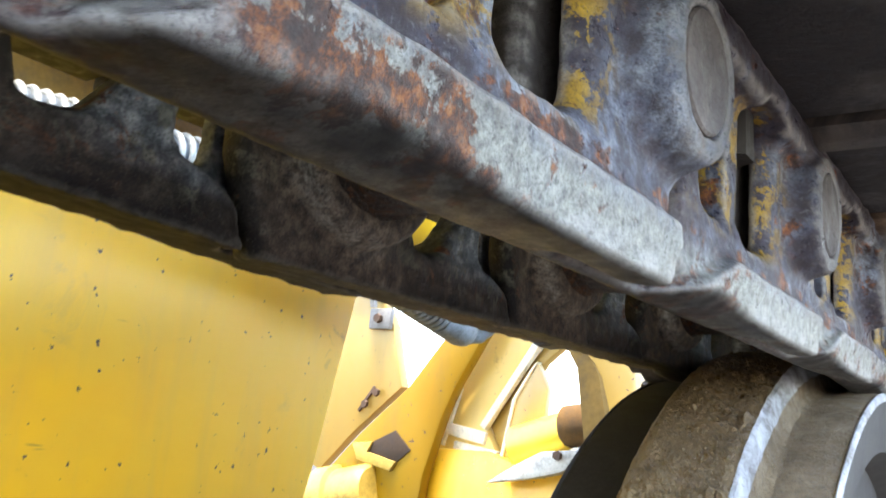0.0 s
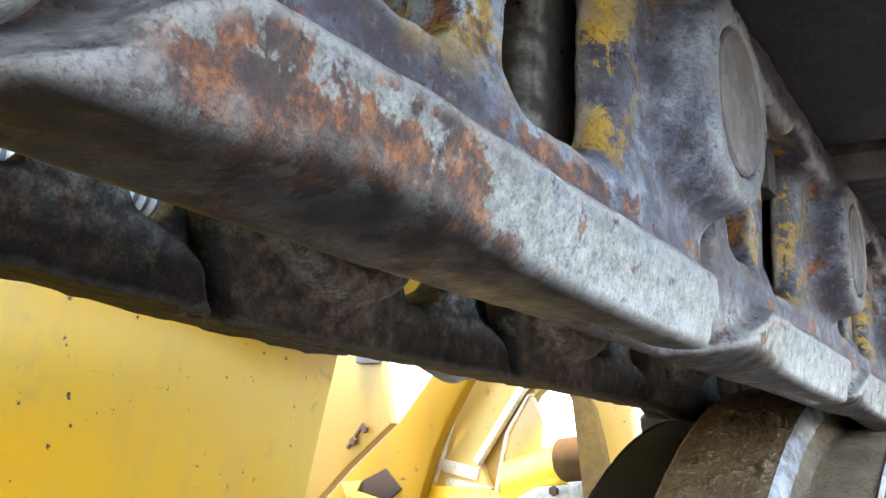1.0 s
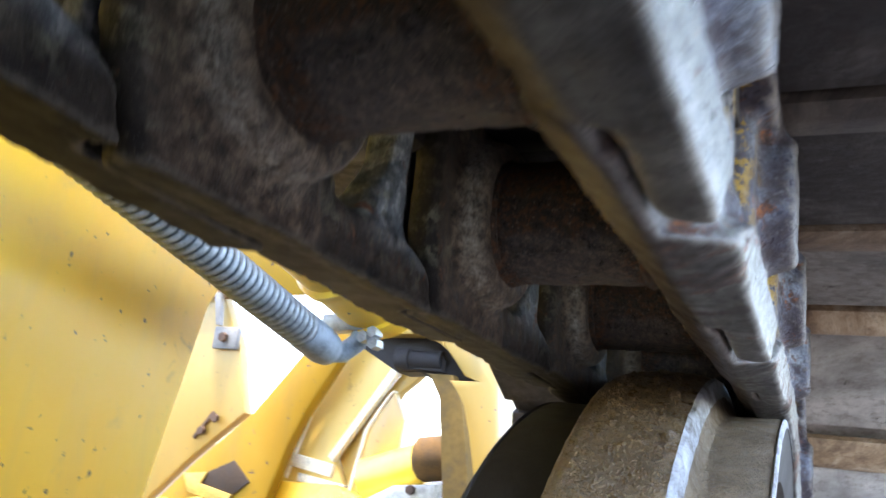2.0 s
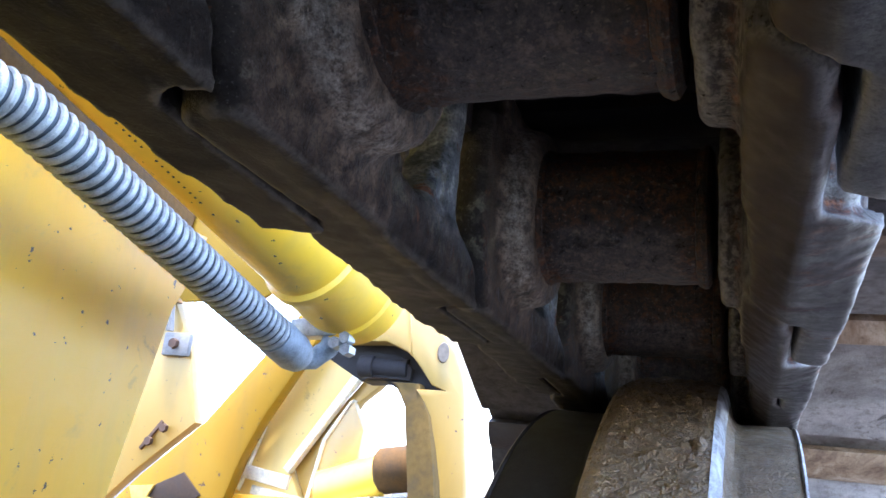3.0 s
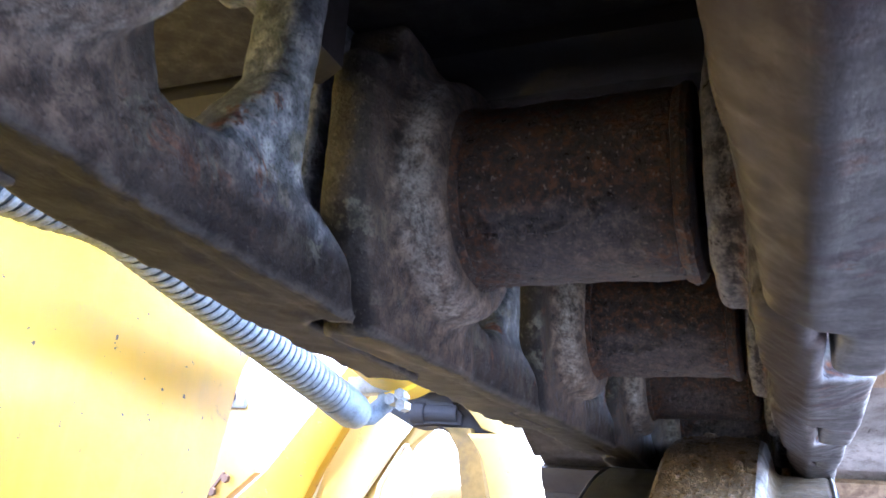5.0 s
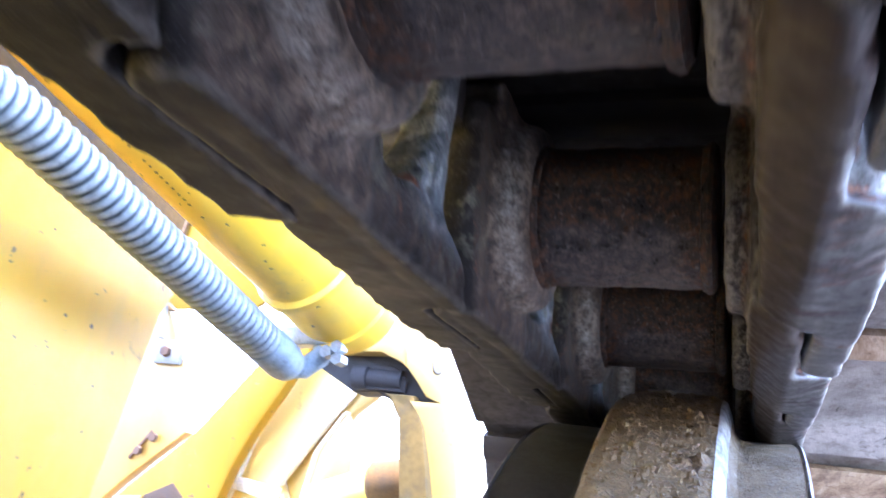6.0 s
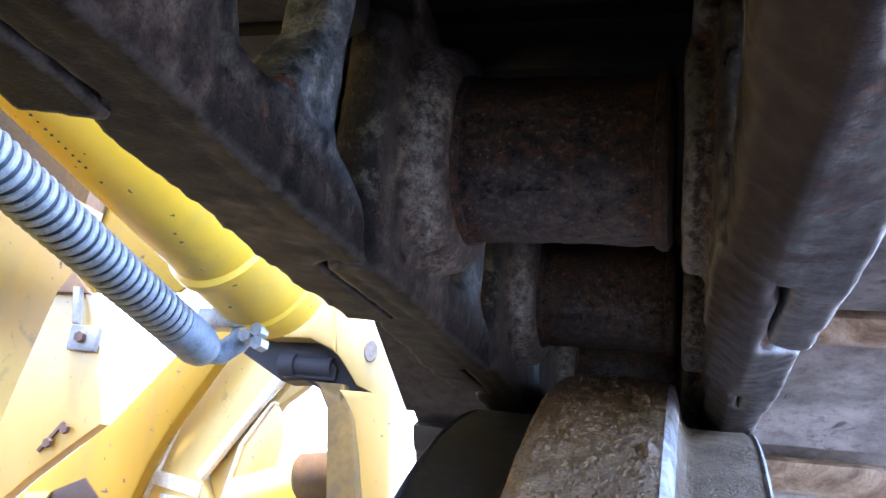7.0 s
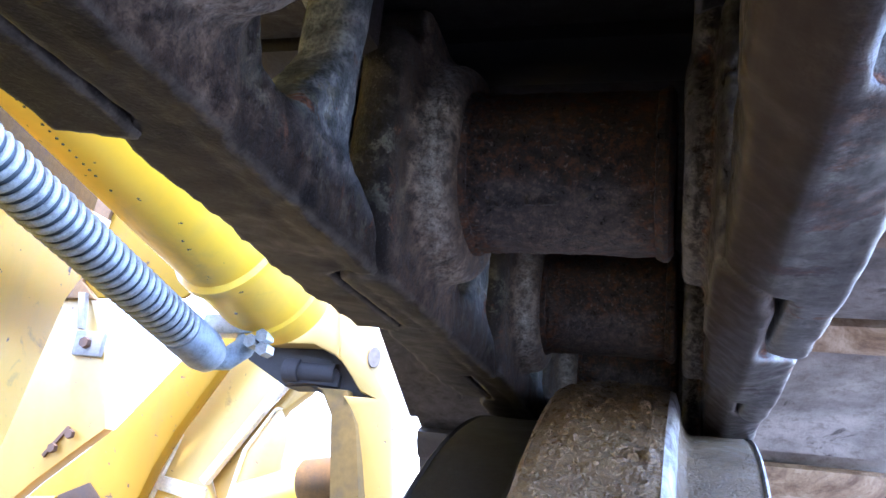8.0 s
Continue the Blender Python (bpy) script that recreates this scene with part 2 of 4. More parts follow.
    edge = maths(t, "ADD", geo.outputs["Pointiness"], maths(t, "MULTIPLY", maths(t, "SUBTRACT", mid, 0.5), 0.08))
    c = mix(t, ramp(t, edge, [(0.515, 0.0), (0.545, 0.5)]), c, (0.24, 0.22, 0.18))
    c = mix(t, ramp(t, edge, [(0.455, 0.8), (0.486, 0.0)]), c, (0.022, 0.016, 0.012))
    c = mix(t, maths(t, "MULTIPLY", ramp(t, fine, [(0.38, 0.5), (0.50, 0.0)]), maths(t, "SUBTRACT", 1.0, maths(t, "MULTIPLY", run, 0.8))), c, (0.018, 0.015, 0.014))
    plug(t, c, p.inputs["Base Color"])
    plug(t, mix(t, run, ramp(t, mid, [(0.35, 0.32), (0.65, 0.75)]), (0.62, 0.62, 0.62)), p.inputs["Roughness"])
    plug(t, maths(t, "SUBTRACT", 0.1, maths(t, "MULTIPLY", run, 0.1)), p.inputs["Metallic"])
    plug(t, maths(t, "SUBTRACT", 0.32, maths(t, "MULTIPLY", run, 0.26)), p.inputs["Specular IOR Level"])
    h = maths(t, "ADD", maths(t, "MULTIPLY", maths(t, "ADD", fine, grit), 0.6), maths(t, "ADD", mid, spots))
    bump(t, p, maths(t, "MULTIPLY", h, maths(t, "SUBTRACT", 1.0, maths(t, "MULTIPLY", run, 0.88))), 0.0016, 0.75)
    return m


def greasy_steel(name="greasy_steel", dark=(0.012, 0.008, 0.006), light=(0.075, 0.050, 0.034), size=1.0):
    """Brown grease and crumbs; rubbed paler where the sprocket's teeth bear on its underside."""
    m, t, p = nodes_of(name, 0.5, 0.1)
    v, raw = coords(t)
    sep = t.nodes.new("ShaderNodeSeparateXYZ")
    plug(t, raw, sep.inputs[0])
    a, b = noise_tex(t, v, 26 * size, 10, 0.70, 0.6), noise_tex(t, v, 190 * size, 9, 0.78)
    c = ramp(t, a, [(0.36, dark), (0.52, tuple(0.5 * (x + y) for x, y in zip(dark, light))), (0.68, light)])
    c = mix(t, ramp(t, b, [(0.48, 0.0), (0.60, 0.85)]), c, (0.20, 0.085, 0.035))
    away = maths(t, "ADD", maths(t, "MULTIPLY", maths(t, "ABSOLUTE", sep.outputs["X"]), 1.0), maths(t, "MULTIPLY", maths(t, "SUBTRACT", a, 0.5), 0.07))
    under = maths(t, "MULTIPLY", maths(t, "ADD", sep.outputs["Z"], maths(t, "MULTIPLY", maths(t, "SUBTRACT", a, 0.5), 0.03)), -10.0)
    worn = maths(t, "MULTIPLY", ramp(t, away, [(0.026, 1.0), (0.034, 0.0)]), ramp(t, under, [(0.14, 0.0), (0.20, 1.0)]))
    c = mix(t, maths(t, "MULTIPLY", worn, 0.65), c, ramp(t, b, [(0.38, (0.045, 0.040, 0.037)), (0.52, (0.13, 0.115, 0.105)), (0.66, (0.30, 0.27, 0.24))]))
    grit = noise_tex(t, v, 480 * size, 3, 0.6)
    c = mix(t, ramp(t, grit, [(0.61, 0.0), (0.66, 0.7)]), c, (0.26, 0.20, 0.15))
    plug(t, c, p.inputs["Base Color"])
    plug(t, ramp(t, b, [(0.35, 0.20), (0.62, 0.68)]), p.inputs["Roughness"])
    bump(t, p, maths(t, "ADD", maths(t, "ADD", a, maths(t, "MULTIPLY", grit, 0.5)), maths(t, "MULTIPLY", b, 0.7)), 0.003, 0.9)
    return m


def oily(t, patchy):
    """How dark a shoe goes for its black oily film and overhead shade: the object's colour is its dried mud and light.
    """
    oi = t.nodes.new("ShaderNodeObjectInfo")
    sep = t.nodes.new("ShaderNodeSeparateColor")
    plug(t, oi.outputs["Color"], sep.inputs[0])
    return maths(t, "SUBTRACT", maths(t, "SUBTRACT", 1.15, sep.outputs[0]), maths(t, "MULTIPLY", maths(t, "SUBTRACT", patchy, 0.4), 0.8), True)


def shoe_steel():
    m, t, p = nodes_of("track_shoe_steel", 0.6, 0.0)
    v, raw = coords(t)
    a, b = noise_tex(t, v, 9, 10, 0.68, 0.4), noise_tex(t, v, 90, 9, 0.74)
    c = ramp(t, a, [(0.34, (0.25, 0.228, 0.208)), (0.52, (0.45, 0.415, 0.380)), (0.68, (0.60, 0.56, 0.515))])
    c = mix(t, ramp(t, b, [(0.50, 0.0), (0.66, 0.7)]), c, (0.21, 0.178, 0.150))
    c = mix(t, oily(t, a), c, ramp(t, b, [(0.40, (0.012, 0.010, 0.011)), (0.62, (0.040, 0.034, 0.033))]))
    c = mix(t, ramp(t, noise_tex(t, v, 24, 8, 0.7, 0.8), [(0.60, 0.0), (0.66, 0.8)]), c, (0.06, 0.048, 0.045))
    # grease thrown up between the link rows, and the left side's shade put into the colour
    sep = t.nodes.new("ShaderNodeSeparateXYZ")
    plug(t, raw, sep.inputs[0])
    c = mix(t, ramp(t, maths(t, "ADD", sep.outputs["X"], maths(t, "MULTIPLY", maths(t, "SUBTRACT", a, 0.5), 0.1)), [(0.05, 0.9), (0.11, 0.0)]), c, (0.020, 0.016, 0.014))
    plug(t, c, p.inputs["Base Color"])
    plug(t, ramp(t, b, [(0.35, 0.36), (0.65, 0.75)]), p.inputs["Roughness"])
    p.inputs["Specular IOR Level"].default_value = 0.2
    bump(t, p, maths(t, "ADD", a, b), 0.0025, 0.7)
    return m


def rusty_lip():
    m, t, p = nodes_of("rubbed_rusty_steel", 0.5, 0.1)
    v, raw = coords(t)
    a, b = noise_tex(t, v, 16, 10, 0.72, 0.6), noise_tex(t, v, 140, 8, 0.75)
    c = ramp(t, a, [(0.36, (0.17, 0.095, 0.050)), (0.50, (0.40, 0.27, 0.16)), (0.64, (0.64, 0.52, 0.38))])
    c = mix(t, ramp(t, b, [(0.54, 0.0), (0.66, 0.6)]), c, (0.13, 0.08, 0.05))
    c = mix(t, oily(t, a), c, (0.034, 0.025, 0.021))
    # the lip's left end is darkened for grease and the shade there
    sep = t.nodes.new("ShaderNodeSeparateXYZ")
    plug(t, raw, sep.inputs[0])
    c = mix(t, ramp(t, maths(t, "ADD", sep.outputs["X"], maths(t, "MULTIPLY", maths(t, "SUBTRACT", a, 0.5), 0.1)), [(0.05, 0.95), (0.09, 0.0)]), c, (0.018, 0.014, 0.012))
    plug(t, c, p.inputs["Base Color"])
    bump(t, p, maths(t, "ADD", a, b), 0.002, 0.6)
    return m


def dried_mud(name="dried_mud", dark=(0.16, 0.105, 0.052), light=(0.40, 0.28, 0.15), crumbs=0.0060, gloss=0.16):
    m, t, p = nodes_of(name, 0.6)
    v, raw = coords(t)
    a, b = noise_tex(t, v, 24, 10, 0.68), noise_tex(t, v, 240, 9, 0.78, 0.5)
    mean = tuple(0.45 * (x + y) for x, y in zip(dark, light))
    c = ramp(t, a, [(0.35, dark), (0.55, mean), (0.72, light)])
    c = mix(t, ramp(t, b, [(0.55, 0.0), (0.68, 0.35)]), c, tuple(1.0 * x for x in light))
    c = mix(t, ramp(t, b, [(0.38, 0.7), (0.46, 0.0)]), c, tuple(0.4 * x for x in dark))
    plug(t, c, p.inputs["Base Color"])
    plug(t, ramp(t, noise_tex(t, v, 75, 8, 0.75), [(0.38, gloss), (0.62, gloss + 0.4)]), p.inputs["Roughness"])
    grit = t.nodes.new("ShaderNodeTexVoronoi")
    grit.inputs["Scale"].default_value = 520
    plug(t, v, grit.inputs["Vector"])
    clod = t.nodes.new("ShaderNodeTexVoronoi")
    clod.inputs["Scale"].default_value = 190
    plug(t, v, clod.inputs["Vector"])
    h = maths(t, "SUBTRACT", maths(t, "MULTIPLY", maths(t, "ADD", a, b), 0.6), maths(t, "MULTIPLY", maths(t, "ADD", grit.outputs["Distance"], maths(t, "MULTIPLY", clod.outputs["Distance"], 0.5)), 0.42))
    bump(t, p, h, crumbs, 0.75)
    return m


def bare_edge():
    """Steel rubbed bright by the links, chalky and pitted."""
    m, t, p = nodes_of("rubbed_bright_steel", 0.5, 0.15)
    v, raw = coords(t)
    a, b = noise_tex(t, v, 38, 10, 0.75, 0.4), noise_tex(t, v, 320, 8, 0.78)
    c = ramp(t, a, [(0.36, (0.15, 0.125, 0.10)), (0.47, (0.38, 0.38, 0.38)), (0.64, (0.66, 0.68, 0.71))])
    c = mix(t, ramp(t, b, [(0.37, 0.85), (0.46, 0.0)]), c, (0.10, 0.08, 0.065))
    plug(t, c, p.inputs["Base Color"])
    plug(t, ramp(t, b, [(0.35, 0.3), (0.65, 0.65)]), p.inputs["Roughness"])
    bump(t, p, maths(t, "ADD", a, b), 0.002, 0.8)
    return m


def yellow_paint(name="yellow_paint", base=(0.82, 0.465, 0.016), wear=0.5, gloss=1.0):
    m, t, p = nodes_of(name, 0.42)
    v, raw = coords(t)
    k = base[0] / 0.82
    shade = lambda *c: tuple(k * x for x in c)
    a, b = noise_tex(t, v, 3.2, 8, 0.62, 0.4), noise_tex(t, v, 26, 9, 0.7, 0.6)
    c = mix(t, ramp(t, a, [(0.38, 0.0), (0.7, 0.5)]), base, shade(0.80, 0.51, 0.07))
    gold = noise_tex(t, v, 1.7, 5, 0.6, 0.5)
    c = mix(t, ramp(t, gold, [(0.42, 0.0), (0.62, 0.8)]), c, tuple(x * y for x, y in zip(base, (1.04, 0.90, 0.4))))
    # dusty film with streaks that run down
    streak = noise_tex(t, v, 9, 7, 0.6, 0.2, (2.2, 2.2, 0.35))
    c = mix(t, ramp(t, streak, [(0.48, 0.0), (0.78, 0.30)]), c, shade(0.42, 0.29, 0.10))
    chip = ramp(t, noise_tex(t, v, 75, 5, 0.55), [(0.690 - 0.02 * wear, 0.0), (0.705 - 0.02 * wear, 1.0)])
    c = mix(t, chip, c, (0.085, 0.05, 0.032))
    patch = ramp(t, maths(t, "ADD", maths(t, "MULTIPLY", a, 0.6), maths(t, "MULTIPLY", b, 0.55)), [(0.70, 0.0), (0.76, 0.45)])
    c = mix(t, patch, c, shade(0.20, 0.11, 0.055))
    scratch = maths(t, "MULTIPLY", ramp(t, noise_tex(t, v, 38, 3, 0.5, 0.0, (1.0, 0.12, 1.3)), [(0.715, 0.0), (0.725, 1.0)]), ramp(t, a, [(0.45, 0.0), (0.6, 0.5)]))
    c = mix(t, scratch, c, (0.13, 0.08, 0.05))
    smear = ramp(t, noise_tex(t, v, 6, 9, 0.72, 1.2), [(0.60, 0.0), (0.72, 0.35)])
    c = mix(t, smear, c, shade(0.36, 0.24, 0.09))
    plug(t, c, p.inputs["Base Color"])
    plug(t, ramp(t, b, [(0.3, 0.34), (0.75, 0.66)]), p.inputs["Roughness"])
    p.inputs["Coat Weight"].default_value, p.inputs["Coat Roughness"].default_value = 0.35 * gloss, 0.3
    p.inputs["Specular IOR Level"].default_value = 0.15 + 0.35 * gloss
    bump(t, p, maths(t, "SUBTRACT", maths(t, "MULTIPLY", b, 0.4), chip), 0.0012, 0.5)
    return m


def plain(name, c, rough=0.6, metal=0.0, scale=40.0, depth=0.001):
    """A colour with mottling at two scales."""
    m, t, p = nodes_of(name, rough, metal)
    v, raw = coords(t)
    a, b = noise_tex(t, v, scale, 7, 0.65), noise_tex(t, v, scale * 6, 5, 0.7)
    f = maths(t, "ADD", maths(t, "MULTIPLY", a, 0.65), maths(t, "MULTIPLY", b, 0.35))
    plug(t, ramp(t, f, [(0.35, tuple(0.55 * x for x in c)), (0.5, c), (0.68, tuple(min(1, 1.35 * x + 0.01) for x in c))]), p.inputs["Base Color"])
    plug(t, ramp(t, a, [(0.3, max(0.05, rough - 0.14)), (0.7, min(1.0, rough + 0.14))]), p.inputs["Roughness"])
    bump(t, p, f, depth, 0.6)
    return m


STEEL, GRIMY_SHADED, GREASE, SHOE, LIP = cast_steel(), shaded_grimy_steel(), greasy_steel(), shoe_steel(), rusty_lip()
MUD, BARE, YELLOW = dried_mud(), bare_edge(), yellow_paint()
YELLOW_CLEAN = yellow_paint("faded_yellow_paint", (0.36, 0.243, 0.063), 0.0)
YELLOW_LIT = yellow_paint("sunlit_yellow_paint", (0.66, 0.47, 0.14), 0.0)
OCHRE_SHADED = plain("shaded_grimy_ochre_paint", (0.125, 0.070, 0.007), 0.8, 0.0, 24, 0.003)
YELLOW_ARM = yellow_paint("ochre_yellow_paint", (0.25, 0.145, 0.006), 0.2, 0.0)
YELLOW_SHADED = plain("shaded_yellow_paint", (0.085, 0.050, 0.003), 0.9, 0.0, 18)
BROWN = plain("brown_rusty_steel", (0.085, 0.040, 0.004), 0.9, 0.0, 40)
BLACK_SHADE = plain("black_shade_and_grease", (0.010, 0.008, 0.007), 0.85, 0.0, 40, 0.002)
SCUFFED = plain("scuffed_yellow_paint", (0.40, 0.27, 0.045), 0.5, 0.0, 22, 0.002)
YELLOW_STRONG = yellow_paint("bright_yellow_paint", (0.86, 0.56, 0.03), 0.0)
PINFACE = dried_mud("pitted_pin_end", (0.045, 0.034, 0.032), (0.20, 0.165, 0.145), 0.0016, 0.45)
PINSTEEL = plain("nut_steel", (0.030, 0.025, 0.022), 0.6, 0.1, 170, 0.0016)
DARK = plain("dark_dirty_steel", (0.045, 0.040, 0.036), 0.7, 0.0, 14, 0.002)
WIRE = plain("galvanised_wire", (0.30, 0.31, 0.28), 0.45, 0.4, 120)
RUBBER = plain("grey_hose_rubber", (0.042, 0.055, 0.060), 0.6, 0.0, 60)
ZINC = plain("zinc_fitting", (0.30, 0.31, 0.29), 0.45, 0.5, 80)
RUSTY = plain("rusty_brown_steel", (0.075, 0.042, 0.024), 0.85, 0.1, 50)
HOSEGREY = plain("pale_hose_sleeve", (0.22, 0.255, 0.265), 0.6, 0.0, 50)
POCKET_SHADE = plain("hollow_shade_brown", (0.030, 0.016, 0.006), 0.9, 0.0, 30)
CHIPPED = plain("chipped_cream_paint", (0.66, 0.60, 0.43), 0.6, 0.0, 30)
BROWN_SHADE = plain("shadow_brown_paint", (0.125, 0.070, 0.022), 0.75, 0.0, 16)
LUGGREY = plain("grey_lug_paint", (0.17, 0.165, 0.15), 0.6, 0.1, 60)
HOLEGREY = plain("hole_shade_grey", (0.15, 0.125, 0.09), 0.8, 0.0, 60)
CREAM = plain("pale_chipped_paint", (0.40, 0.385, 0.32), 0.6, 0.0, 30)
TREADMUD = dried_mud("thin_mud", (0.145, 0.098, 0.052), (0.36, 0.265, 0.158), 0.0050, 0.28)
DIRT = plain("brown_bare_ground", (0.038, 0.031, 0.024), 0.9, 0.0, 6, 0.02)

# ---- building ----


def finish(bm, name, material, parent=None, smooth=True, angle=40):
    me = bpy.data.meshes.new(name)
    bm.normal_update()
    for f in bm.faces:
        f.smooth = smooth
    bm.to_mesh(me)
    bm.free()
    if smooth:
        me.set_sharp_from_angle(angle=radians(angle))
    me.materials.append(material)
    ob = new(name, me)
    if parent:
        ob.parent = parent
    return ob


def part(name, bm, material, parent, label="", smooth=True):
    ob = finish(bm, name, material, parent, smooth)
    if label:
        ob["label"] = label
    return ob


def empty(name, label, category, group="", kind="", at=(0, 0, 0)):
    ob = new(name)
    ob.empty_display_size = 0.05
    ob.location = at
    return tagged(ob, label, category, group, kind)


def box(bm, lo, hi, bevel=0.0, m=None):
    size, mid = [h - l for l, h in zip(lo, hi)], [(h + l) / 2 for l, h in zip(lo, hi)]
    r = bmesh.ops.create_cube(bm, size=1.0, matrix=(m or Matrix()) @ Matrix.LocRotScale(mid, None, size))
    if bevel:
        es = list({e for v in r["verts"] for e in v.link_edges})
        bmesh.ops.bevel(bm, geom=es, offset=bevel, segments=2, affect="EDGES", profile=0.5)


def prism(bm, outline, depth, m=None, bevel=0.0):
    """A plate: an outline in the local xy plane, thickened along local z."""
    lo = [bm.verts.new((x, y, 0)) for x, y in outline]
    hi = [bm.verts.new((x, y, depth)) for x, y in outline]
    fs = [bm.faces.new(lo[::-1]), bm.faces.new(hi)]
    n = len(outline)
    for i in range(n):
        fs.append(bm.faces.new((lo[i], lo[(i + 1) % n], hi[(i + 1) % n], hi[i])))
    bmesh.ops.recalc_face_normals(bm, faces=fs)
    if bevel:
        es = list({e for f in fs[:2] for e in f.edges})
        bmesh.ops.bevel(bm, geom=es, offset=bevel, segments=2, affect="EDGES", profile=0.5)
    if m:
        bmesh.ops.transform(bm, matrix=m, verts=list({v for v in bm.verts if v.is_valid}))


def lathe(bm, profile, seg=64, m=None, arc=2 * math.pi, wobble=None):
    """Turn a profile of (radius, along) about the local x axis."""
    full = abs(arc - 2 * math.pi) < 1e-6
    cols = []
    for i in range(seg if full else seg + 1):
        a = arc * i / seg
        col = []
        for r, x in profile:
            d = wobble(a, x) if wobble else 0.0
            co = Vector((x, (r + d) * math.sin(a), (r + d) * math.cos(a)))
            col.append(bm.verts.new(m @ co if m else co))
        cols.append(col)
    for i in range(seg):
        a, b = cols[i], cols[(i + 1) % len(cols)]
        for j in range(len(profile) - 1):
            bm.faces.new((a[j], a[j + 1], b[j + 1], b[j]))
    bmesh.ops.remove_doubles(bm, verts=bm.verts[:], dist=1e-6)
    bmesh.ops.recalc_face_normals(bm, faces=bm.faces[:])


def along(a, b):
    """A frame at a whose local x axis points to b."""
    d = (Vector(b) - Vector(a)).normalized()
    q = d.to_track_quat("X", "Z")
    return Matrix.Translation(a) @ q.to_matrix().to_4x4(), (Vector(b) - Vector(a)).length


# shapes as distance fields, for the castings
def f_box(p, lo, hi, r):
    q = [np.abs(c - (l + h) / 2) - ((h - l) / 2 - r) for c, l, h in zip(p, lo, hi)]
    out = np.sqrt(sum(np.maximum(c, 0) ** 2 for c in q))
    return out + np.minimum(np.maximum(np.maximum(q[0], q[1]), q[2]), 0) - r


def f_cyl(p, x0, x1, y, z, rad, r, taper=0.0):
    """A cylinder along x; taper: how much smaller its radius is at x1."""
    k = np.clip((p[0] - x0) / (x1 - x0), 0, 1)
    a = np.sqrt((p[1] - y) ** 2 + (p[2] - z) ** 2) - (rad - taper * k) + r
    b = np.abs(p[0] - (x0 + x1) / 2) - (x1 - x0) / 2 + r
    return np.minimum(np.maximum(a, b), 0) + np.sqrt(np.maximum(a, 0) ** 2 + np.maximum(b, 0) ** 2) - r


def join(a, b, k):
    h = np.clip(0.5 + 0.5 * (b - a) / k, 0, 1)
    return b * (1 - h) + a * h - k * h * (1 - h)


def carve(a, b, k):
    return -join(-a, b, k)


def net(name, field, lo, hi, step, mirror=False):
    """A smooth mesh of the field's zero surface (surface nets)."""
    axes = [np.arange(l, h + step, step) for l, h in zip(lo, hi)]
    val = field(np.meshgrid(*axes, indexing="ij"))
    neg = val < 0
    n = [s - 1 for s in val.shape]
    pos, cnt = np.zeros((*n, 3)), np.zeros(n)
    corner = lambda arr, o: arr[o[0]:o[0] + n[0], o[1]:o[1] + n[1], o[2]:o[2] + n[2]]
    for ax in range(3):
        for u in (0, 1):
            for w in (0, 1):
                o = [0, 0, 0]
                o[(ax + 1) % 3], o[(ax + 2) % 3] = u, w
                e = list(o)
                e[ax] = 1
                a, b = corner(val, o), corner(val, e)
                hit = (a < 0) != (b < 0)
                k = np.where(hit, a / np.where(hit, a - b, 1), 0)
                pt = np.stack([np.where(hit, float(c), 0.0) for c in o], -1)
                pt[..., ax] = k
                pos += pt
                cnt += hit
    live = cnt > 0
    ids = np.full(n, -1)
    ids[live] = np.arange(live.sum())
    base = np.stack(np.nonzero(live), -1)
    verts = (base + pos[live] / cnt[live][:, None]) * step + np.array(lo)
    faces = []
    for ax in range(3):
        b1, b2 = (ax + 1) % 3, (ax + 2) % 3
        sl0, sl1 = [slice(1, -1)] * 3, [slice(1, -1)] * 3
        sl0[ax], sl1[ax] = slice(0, -1), slice(1, None)
        s0, s1 = neg[tuple(sl0)], neg[tuple(sl1)]
        idx = np.stack(np.nonzero(s0 != s1), -1)
        flip = s1[tuple(idx.T)]
        idx = idx.copy()
        for d in range(3):
            if d != ax:
                idx[:, d] += 1
        q = []
        for du, dw in ((-1, -1), (0, -1), (0, 0), (-1, 0)):
            c = idx.copy()
            c[:, b1] += du
            c[:, b2] += dw
            q.append(ids[tuple(c.T)])
        q = np.stack(q, -1)
        q[flip] = q[flip][:, ::-1]
        faces.append(q)
    faces = np.concatenate(faces)
    if mirror:
        verts[:, 0] *= -1
        faces = faces[:, ::-1]
    me = bpy.data.meshes.new(name)
    me.from_pydata(verts.tolist(), [], faces.tolist())
    me.shade_smooth()
    return me


def lumps(p, seed, size, amp, count=10):
    """Gentle unevenness, waves of about that size."""
    rng = np.random.default_rng(seed)
    out = 0
    for _ in range(count):
        k = rng.normal(size=3)
        k *= 2 * math.pi / (size * rng.uniform(0.6, 1.8)) / np.linalg.norm(k)
        out = out + np.sin(k[0] * p[0] + k[1] * p[1] + k[2] * p[2] + rng.uniform(0, 6.28))
    return out * amp / math.sqrt(count)

# ---- the track chain ----
PITCH, PIN_Z = 0.216, 0.072
RAIL_R, RAIL_L, MID = 0.122, 0.0, 0.061
HUB_Y, HUB_Z, TREAD = 0.39, -0.362, 0.362


def rear_end(p, inner):
    """The inner end of a link, which carries the bushing."""
    x, y, z = p
    lean = y + 0.35 * np.clip(z, 0, 0.05)
    plate = f_box((x, lean, z), (inner, -0.058, 0.0), (0.0185, 0.052, 0.112), 0.007)
    return join(plate, f_cyl(p, -0.012, 0.0185, 0.0, PIN_Z, 0.047, 0.005), 0.006)


